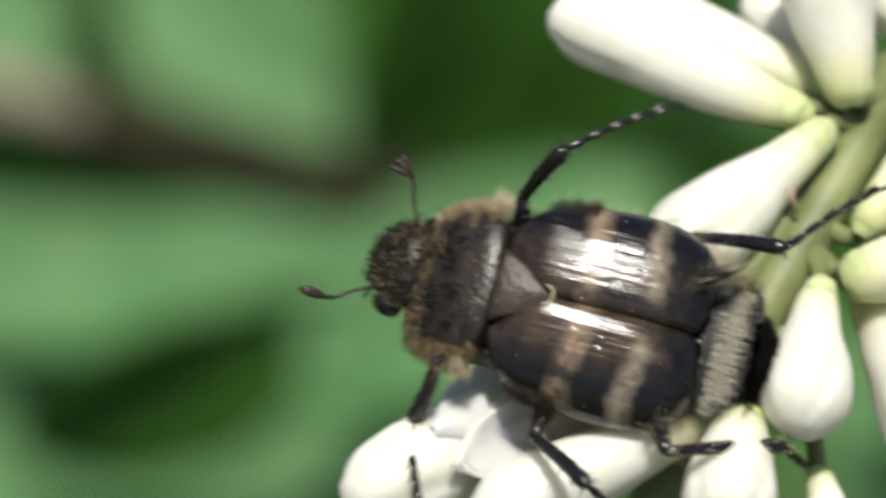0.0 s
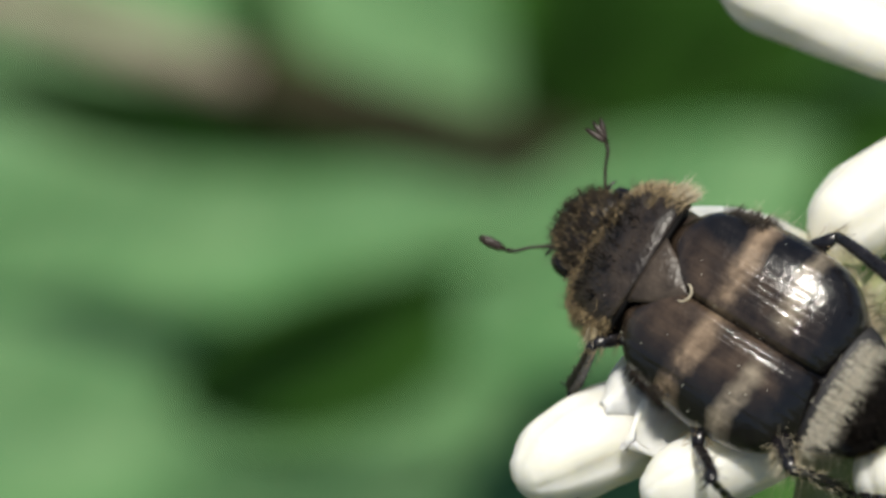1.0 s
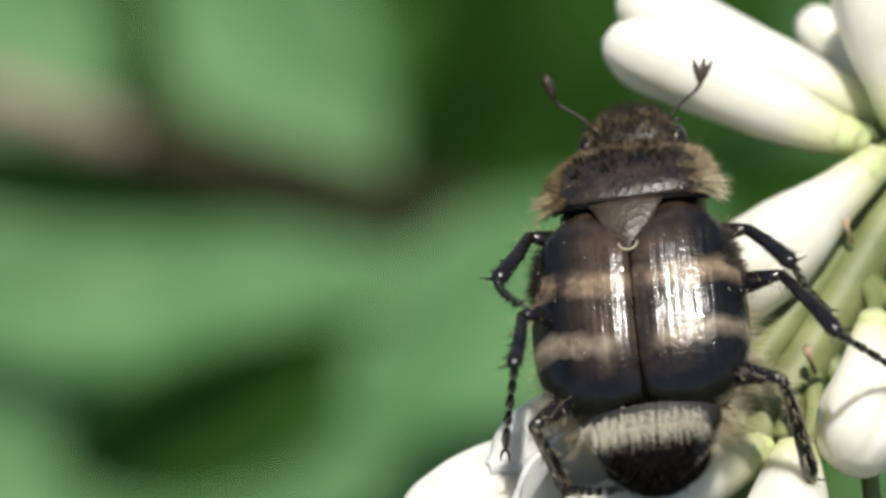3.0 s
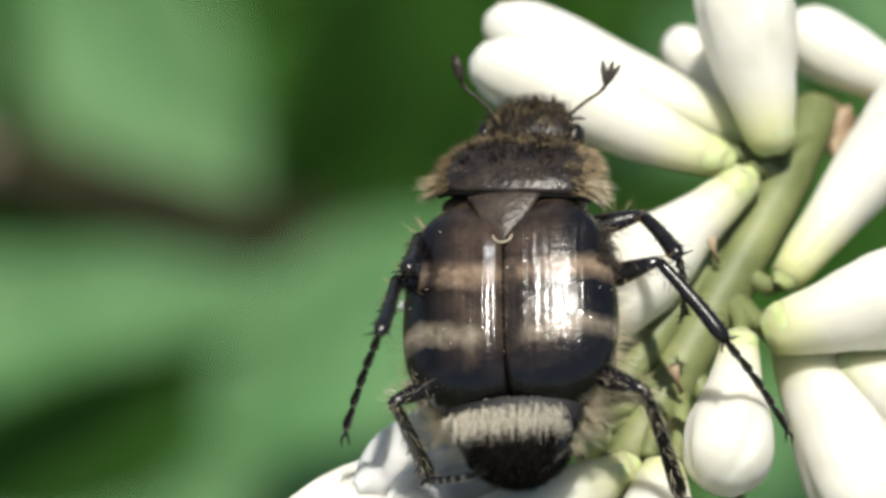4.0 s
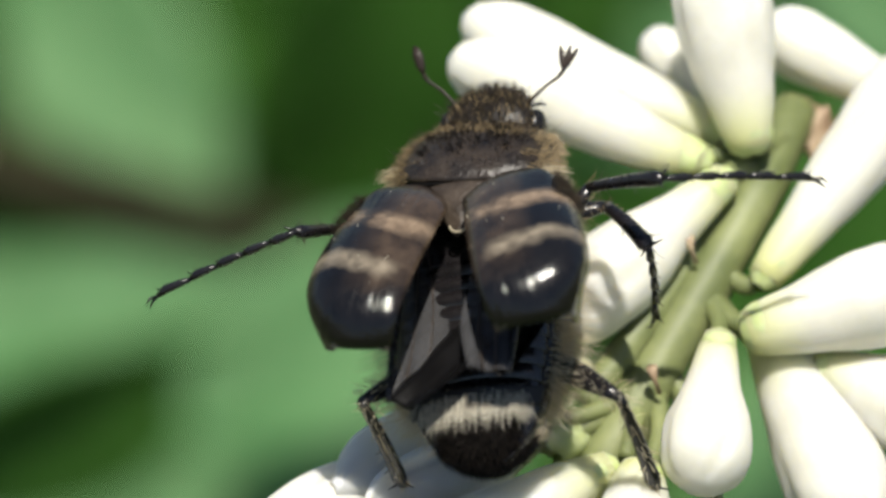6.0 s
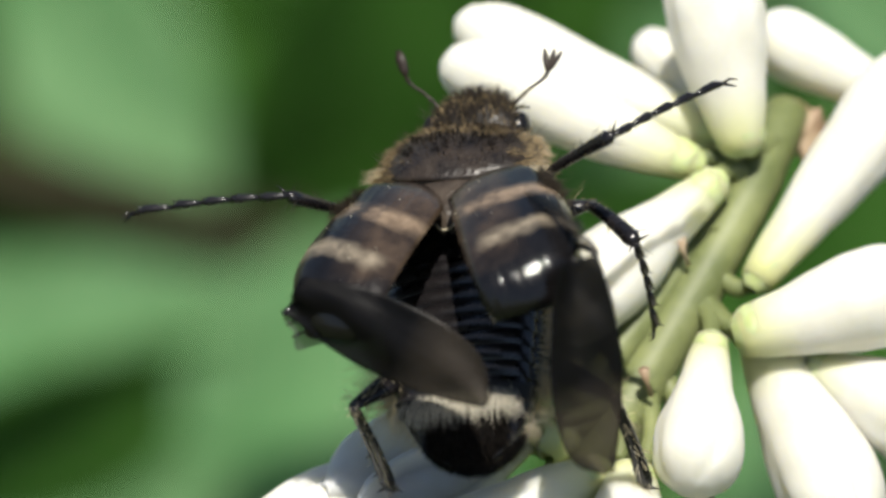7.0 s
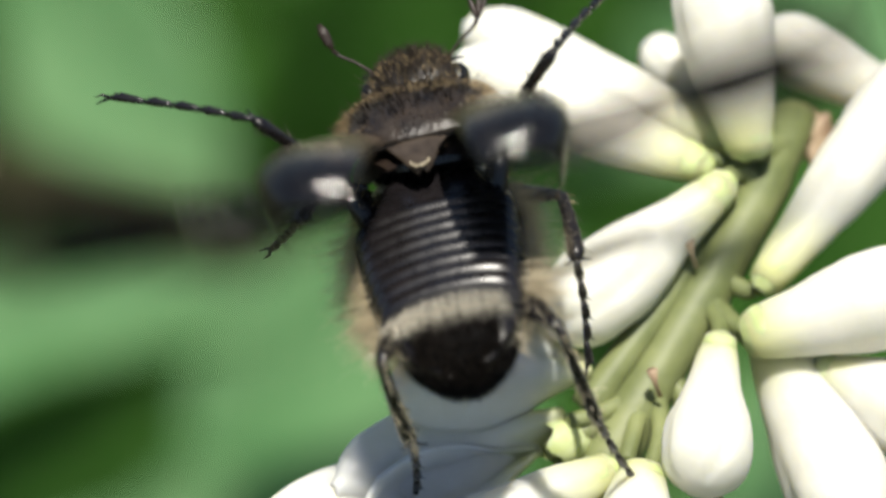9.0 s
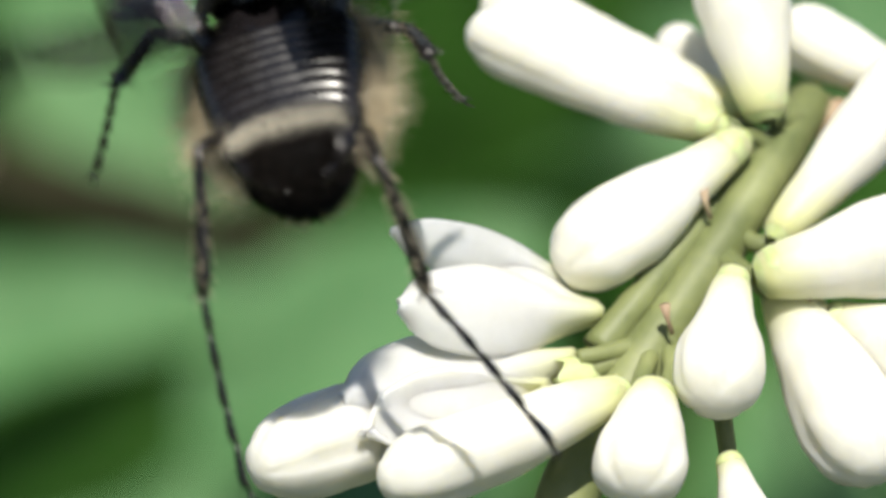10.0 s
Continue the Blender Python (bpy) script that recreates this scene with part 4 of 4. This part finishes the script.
# knee, ankle and claw of each leg, across and down, time by time
EARLY = {
    ("mid", "right"): [(0, 1240, 415, 1390, 440, 1540, 320), (0.5, 1500, 505, 1600, 490, 1750, 420), (1.0, 1480, 418, 1600, 510, 1740, 560), (1.5, 1375, 560, 1530, 598, 1700, 620),
                       (2.0, 1310, 478, 1440, 530, 1600, 552), (2.2, 1290, 385, 1400, 440, 1590, 490), (3.3, 1405, 495, 1500, 620, 1600, 690), (3.5, 1310, 495, 1400, 620, 1525, 695),
                       (4.0, 1165, 462, 1290, 610, 1400, 740), (4.5, 1130, 405, 1250, 490, 1470, 650), (5.0, 1090, 380, 1250, 415, 1490, 560)],
    ("mid", "left"): [(0, 945, 775, 1040, 860, 1150, 960), (0.5, 1180, 880, 1260, 960, 1370, 1060), (1.0, 1235, 790, 1260, 850, 1330, 920), (1.5, 1090, 900, 1130, 980, 1200, 1050),
                      (2.0, 885, 690, 925, 790, 945, 890), (2.2, 905, 650, 940, 715, 950, 800), (3.3, 930, 500, 900, 600, 875, 735), (3.5, 845, 495, 818, 600, 800, 735),
                      (4.0, 700, 495, 672, 590, 605, 745), (4.5, 660, 470, 600, 590, 510, 735), (5.0, 650, 410, 590, 455, 365, 575)],
    ("front", "right"): [(0, 925, 350, 1000, 265, 1190, 165), (0.5, 1200, 480, 1260, 470, 1330, 480), (1.0, 1280, 430, 1330, 420, 1400, 440), (1.5, 1180, 560, 1240, 560, 1300, 580),
                         (2.0, 1150, 450, 1230, 450, 1290, 470), (2.2, 1130, 350, 1210, 360, 1270, 400), (3.3, 1390, 385, 1450, 470, 1470, 560), (3.5, 1295, 382, 1350, 465, 1385, 545),
                         (4.0, 1155, 375, 1200, 455, 1230, 560), (4.5, 1125, 360, 1180, 410, 1225, 570), (5.0, 1125, 355, 1180, 430, 1205, 570)],
    ("front", "left"): [(0, 775, 635, 730, 750, 720, 885), (0.5, 1030, 660, 975, 770, 955, 890), (1.0, 1050, 610, 1010, 690, 1000, 885), (1.5, 955, 735, 930, 800, 915, 890),
                        (2.0, 820, 490, 690, 482, 512, 497), (2.2, 870, 400, 860, 430, 880, 470), (3.3, 955, 400, 880, 490, 885, 545), (3.5, 880, 420, 850, 480, 830, 520),
                        (4.0, 740, 420, 720, 480, 705, 520), (4.5, 725, 410, 705, 470, 690, 515), (5.0, 710, 410, 690, 470, 680, 515)],
    ("hind", "right"): [(0, 1290, 480, 1340, 520, 1360, 560), (0.5, 1480, 600, 1560, 640, 1620, 680), (1.0, 1500, 560, 1560, 600, 1650, 700), (1.5, 1475, 690, 1540, 800, 1600, 900),
                        (2.0, 1320, 535, 1440, 690, 1580, 790), (2.2, 1350, 540, 1430, 690, 1525, 890), (3.3, 1385, 690, 1430, 880, 1500, 1000), (3.5, 1290, 690, 1340, 885, 1400, 1000),
                        (4.0, 1140, 690, 1205, 885, 1260, 1000), (4.5, 1120, 680, 1190, 875, 1250, 1000), (5.0, 1110, 690, 1185, 870, 1250, 990)],
    ("hind", "left"): [(0, 1180, 800, 1390, 790, 1440, 850), (0.5, 1420, 870, 1600, 850, 1700, 900), (1.0, 1400, 830, 1500, 870, 1600, 900), (1.5, 1250, 860, 1330, 930, 1400, 980),
                       (2.0, 1030, 840, 1060, 900, 1100, 960), (2.2, 1030, 790, 1060, 835, 1120, 880), (3.3, 915, 712, 985, 850, 1045, 855), (3.5, 835, 712, 895, 860, 955, 855),
                       (4.0, 695, 712, 760, 850, 820, 855), (4.5, 680, 712, 750, 850, 800, 850), (5.0, 670, 700, 730, 860, 790, 848)],
}
LATE = {
    ("mid", "right"): [(5.5, 1070, 345, 1215, 345, 1482, 410), (5.7, 1070, 340, 1200, 335, 1470, 358), (6.8, 960, 310, 1090, 250, 1280, 160), (7.0, 975, 295, 1085, 240, 1260, 138), (7.5, 965, 285, 1080, 225, 1218, 100),
                       (8.0, 965, 280, 1065, 215, 1205, 90), (8.5, 945, 255, 1045, 200, 1178, 60), (9.0, 905, 130, 980, 90, 1045, -5), (9.5, 800, -20, 880, -60, 940, -160), (10.0, 620, -180, 700, -220, 760, -320)],
    ("mid", "left"): [(5.5, 625, 395, 570, 425, 308, 540), (5.7, 610, 388, 550, 420, 297, 530), (6.8, 580, 365, 500, 370, 245, 385), (7.0, 585, 338, 510, 347, 222, 357), (7.5, 600, 318, 510, 316, 236, 302),
                      (8.0, 605, 315, 510, 310, 248, 297), (8.5, 590, 298, 505, 295, 245, 262), (9.0, 520, 215, 450, 212, 208, 158), (9.5, 440, 70, 330, 78, 118, 40), (10.0, 260, -60, 150, -60, -80, -100)],
    ("front", "right"): [(5.7, 1110, 360, 1160, 440, 1185, 570), (6.8, 1075, 355, 1128, 430, 1182, 575), (7.0, 1070, 355, 1125, 430, 1180, 575), (7.5, 1060, 350, 1130, 440, 1160, 510),
                         (8.0, 1080, 390, 1120, 450, 1165, 555), (8.5, 1080, 430, 1110, 480, 1150, 565), (9.0, 995, 345, 1020, 460, 1062, 645), (9.5, 940, 205, 985, 270, 1048, 352), (10.0, 725, 50, 760, 100, 795, 182)],
    ("front", "left"): [(5.7, 690, 410, 670, 470, 665, 515), (6.8, 650, 410, 640, 470, 640, 515), (7.5, 650, 410, 640, 470, 640, 515), (8.0, 650, 420, 640, 480, 640, 525), (8.5, 640, 410, 630, 470, 630, 515),
                        (9.0, 560, 330, 530, 390, 500, 430), (9.5, 465, 350, 460, 400, 472, 455), (10.0, 235, 55, 205, 150, 180, 290)],
    ("hind", "right"): [(5.7, 1105, 700, 1170, 865, 1230, 990), (6.8, 1085, 700, 1145, 865, 1210, 990), (7.0, 1085, 700, 1145, 865, 1210, 990), (7.5, 1040, 640, 1130, 860, 1190, 990),
                        (8.0, 1045, 690, 1140, 870, 1200, 1000), (8.5, 1035, 660, 1130, 870, 1190, 990), (9.0, 990, 580, 1060, 750, 1130, 885), (9.5, 870, 440, 965, 655, 1150, 885), (10.0, 675, 295, 755, 520, 995, 780)],
    ("hind", "left"): [(5.7, 650, 705, 720, 855, 775, 852), (6.8, 630, 720, 695, 865, 755, 862), (7.0, 625, 720, 690, 865, 750, 862), (7.5, 640, 760, 700, 868, 755, 862),
                       (8.0, 645, 745, 720, 870, 765, 875), (8.5, 665, 765, 725, 872, 775, 880), (9.0, 675, 640, 730, 790, 755, 885), (9.5, 550, 520, 590, 715, 655, 885), (10.0, 350, 265, 360, 560, 420, 890)],
}
# t, swing out, lift (degrees), shift out (mm)
CASES = [(0, 0, 0, 0), (4.1, 0, 0, 0), (4.5, 1.5, 3, 0.03), (5.0, 5, 16, 0.2), (5.5, 9, 28, 0.5), (5.7, 10, 29, 0.55), (6.8, 11, 30, 0.6), (7.8, 11, 30, 0.6), (8.0, 13, 17, 0.8), (8.3, 13, 2, 0.85), (8.5, 13, -5, 0.85), (9.0, 11, -6, 0.7), (9.5, 10, -9, 0.6), (10.0, 9, -9, 0.6)]
# wing knee and tip, across and down, once the wings unfold
WINGS = {
    "right": [(6.8, 1050, 445, 1130, 850), (7.0, 1055, 445, 1112, 825), (7.2, 1256, 355, 1190, 560), (7.5, 1245, 385, 1262, 705), (7.8, 1256, 362, 1216, 720), (8.0, 1250, 370, 1360, 450)],
    "left": [(6.8, 510, 545, 860, 790), (7.0, 503, 555, 875, 770), (7.2, 440, 580, 850, 740), (7.5, 398, 570, 735, 805), (7.8, 380, 530, 600, 820), (8.0, 420, 550, 560, 640)],
}
FLIGHT = 8.1


def motions():
    walk(panicle, [(t, VIEW @ Matrix.Translation(plan(784 + fx, 441 + fy) + plan(1150, 441, -5)) @ Matrix.Rotation(radians(spin), 4, "Z")
                    @ Matrix.Rotation(radians(tip), 4, "X") @ Matrix.Translation(-plan(1150, 441, -5)))
                   for t, fx, fy, tip, spin in ((0, -22, -8, -3, 0), (0.5, -16, 0, 0, 0), (1.0, -5, 5, 0, 0), (1.5, 6, 8, 0, 0), (2.2, 0, 5, 0, 0), (3.3, -6, 8, 0, 0), (4.0, 0, 2, 0, 0),
                                                (5.7, 6, 6, 0, 0), (7.5, 0, 0, 0, 0), (8.5, 4, 0, 0, 0), (9.0, 4, -5, -1, 0), (9.5, 12, -49, -7, -0.8), (10.0, 24, -99, -12, -1.5))])
    pivot, nape = mm((0, 3.2, 1.0)), mm((0, 5.6, 0.4))
    for ob in beetle["fore"]:
        own = 1.0 if ob.name.startswith("head") else 0.0    # the head also turns on the neck
        walk(ob, [(t, Matrix.Translation(pivot) @ Matrix.Rotation(radians(swing), 4, "Z") @ Matrix.Rotation(radians(nod), 4, "X") @ Matrix.Translation(nape - pivot)
                   @ Matrix.Rotation(radians(own * turn), 4, "Z") @ Matrix.Translation(-nape)) for t, nod, swing, turn in
                  ((0, 0, 0, -20), (0.5, 0, 0, -15), (1.0, 0, 0, -12), (1.5, 0, 0, -3), (3.3, 0, -2, 0), (3.5, 0, -4, 0), (4.0, 0, -7, 0), (7.5, 0, -8, 0),
                   (8.0, 14, -7, 0), (8.5, 20, -7, 0), (9.0, 22, -3, 0), (10.0, 22, 0, 0))])
    times = sorted({r[0] for r in BODY} | {r[0] for r in TURNS})
    walk(beetle["body"], [(t, VIEW @ body_pose(t)) for t in times])
    up = Vector((0, 0, 1))
    for (kind, side), early in EARLY.items():
        rows = early + LATE[kind, side]
        sign = 1 if side == "right" else -1
        hip = Vector(HIPS[kind]) * MM
        hip.x *= sign
        fl, tl, sl = (k * MM for k in SIZES[kind])
        femur, shin, foot = [], [], []
        for t in sorted({r[0] for r in rows} | {2.45, 2.8}):
            x = steady(rows, t)
            body = body_pose(t)
            back = body.to_3x3() @ up
            h = body @ hip
            aim = body.inverted() @ seen(x[0], x[1], t, h.z / MM)
            k = reach(h, (x[0], x[1], t), fl, 1 if abs(aim.x) > 2.3 * MM or (kind, side) == ("front", "left") and t < 1.8 or kind == "hind" and t > 1.2 else -1)    # tucked knees stay under the body
            a = reach(k, (x[2], x[3], t), tl, -1 if kind == "hind" or (kind, side) == ("front", "left") and t < 1.8 else 1)
            c = min((reach(a, (x[4], x[5], t), sl, k) for k in (-1, 1)), key=lambda p: abs(p.z + (-0.6 if (kind, side) == ("front", "left") else 1.2) * MM)) if t < 4.2 else reach(a, (x[4], x[5], t), sl, -1)
            m1, m2, m3 = rod(h, k, back), rod(k, a, back), rod(a, c, back)
            femur.append((t, body.inverted() @ m1))
            shin.append((t, m1.inverted() @ m2))
            foot.append((t, m1.inverted() @ m3))
        walk(beetle["femur", kind, side], eased(femur))
        walk(beetle["shin", kind, side], eased(shin))
        walk(beetle["foot", kind, side], eased(foot))

    beat_times = [FLIGHT + k / FPS for k in range(int((10.0 - FLIGHT) * FPS) + 1)]

    def beat(t):
        j = (frame(t) - 1) % 15
        return 0.0 if j == 0 else (1.0 if j % 2 else -1.0)

    def raised(t):
        """How far the wing cases are up in flight: they swing up and down in turn."""
        return abs((frame(t) - 1) % 6 - 3) / 3.0

    for side, sign, roll in (("left", -1, 11), ("right", 1, -3)):
        rows = []
        for t in sorted({r[0] for r in CASES if r[0] < FLIGHT} | set(beat_times)):
            out, lift, shift = steady(CASES, t)
            if t >= FLIGHT:
                out, lift = out + (0.7 + 5 * raised(t)) * beat(t), lift + 44 * raised(t) * min(1.0, (t - FLIGHT) / 0.2) + (1.5 + 12 * raised(t)) * beat(t)
            up_by = min(1.0, shift / 0.55)
            spread = max(0.0, min((t - 5.7) / 1.1, (8.05 - t) / 0.25, 1.0))    # fully opened before the first beat
            if sign > 0 and t < 8.0:
                out, shift = 1.1 * out + 4 * spread, 0.45 * shift - 0.15 * spread
            if sign < 0:
                out, shift = out + 8 * spread, shift - 0.45 * spread
            if sign < 0:
                shift -= up_by * max(0.15, min(0.5, 0.5 - 0.7 * (t - 8.0)))
            rows.append((t, Matrix.Translation(mm((sign * (HINGE.x + shift), HINGE.y + 0.2 * up_by, HINGE.z + 0.7 * up_by))) @ Matrix.Rotation(radians(sign * out), 4, "Z") @ Matrix.Rotation(radians(-lift), 4, "X")
                         @ Matrix.Rotation(radians(roll * up_by), 4, "Y")))
        walk(beetle["case", side], rows)

        base, tip = [], []
        root = mm((sign * WINGROOT.x, WINGROOT.y, WINGROOT.z))
        l1, l2 = WINGSIZE[0] * MM, WINGSIZE[1] * MM
        flip = Matrix.Rotation(math.pi, 4, "X") if sign < 0 else Matrix()
        for t, lift in ((0, -0.35), (4.2, -0.35), (5.0, -0.1), (5.7, 0.1)):
            # folded flat under the wing case, coming free as the case lifts
            k = root + mm((sign * -0.25, -4.0, lift)).normalized() * l1
            e = k + mm((sign * -0.35, 4.0, 0.30)).normalized() * l2
            m1, m2 = rod(root, k, up) @ flip, rod(k, e, -up) @ flip
            base.append((t, m1))
            tip.append((t, m1.inverted() @ m2))
        for t in [r[0] for r in WINGS[side]] + beat_times:
            body = body_pose(t)
            r = body @ root
            if t < FLIGHT:
                kx, ky, ex, ey = steady(WINGS[side], t)
                k = reach(r, (kx, ky, t), l1, 1)
                e = reach(k, (ex, ey, t), l2, 1 if sign < 0 and t < 7.6 else -1)
                side_on = Vector((0.45, -0.15, 0.88)) if sign > 0 else Vector((-0.15, -0.3, 0.9))
                m1, m2 = rod(r, k, side_on) @ flip, rod(k, e, side_on) @ flip
            else:
                stroke = radians(3 + 15 * beat(t))
                way = (body.to_3x3() @ Vector((sign * math.cos(stroke), 0.16 + 0.35 * math.sin(stroke), math.sin(stroke)))).normalized()
                face_to = Vector((-0.05, 0.32, 0.95)) if raised(t) < 0.5 else Vector((0.1, -0.5, 0.86))
                m1 = rod(r, r + way * l1, face_to) @ flip
                k = r + way * l1
                m2 = rod(k, k + way * l2, face_to) @ flip
            base.append((t, body.inverted() @ m1))
            tip.append((t, m1.inverted() @ m2))
        walk(beetle["wing", side], eased(base))
        walk(beetle["tip", side], eased(tip))


motions()
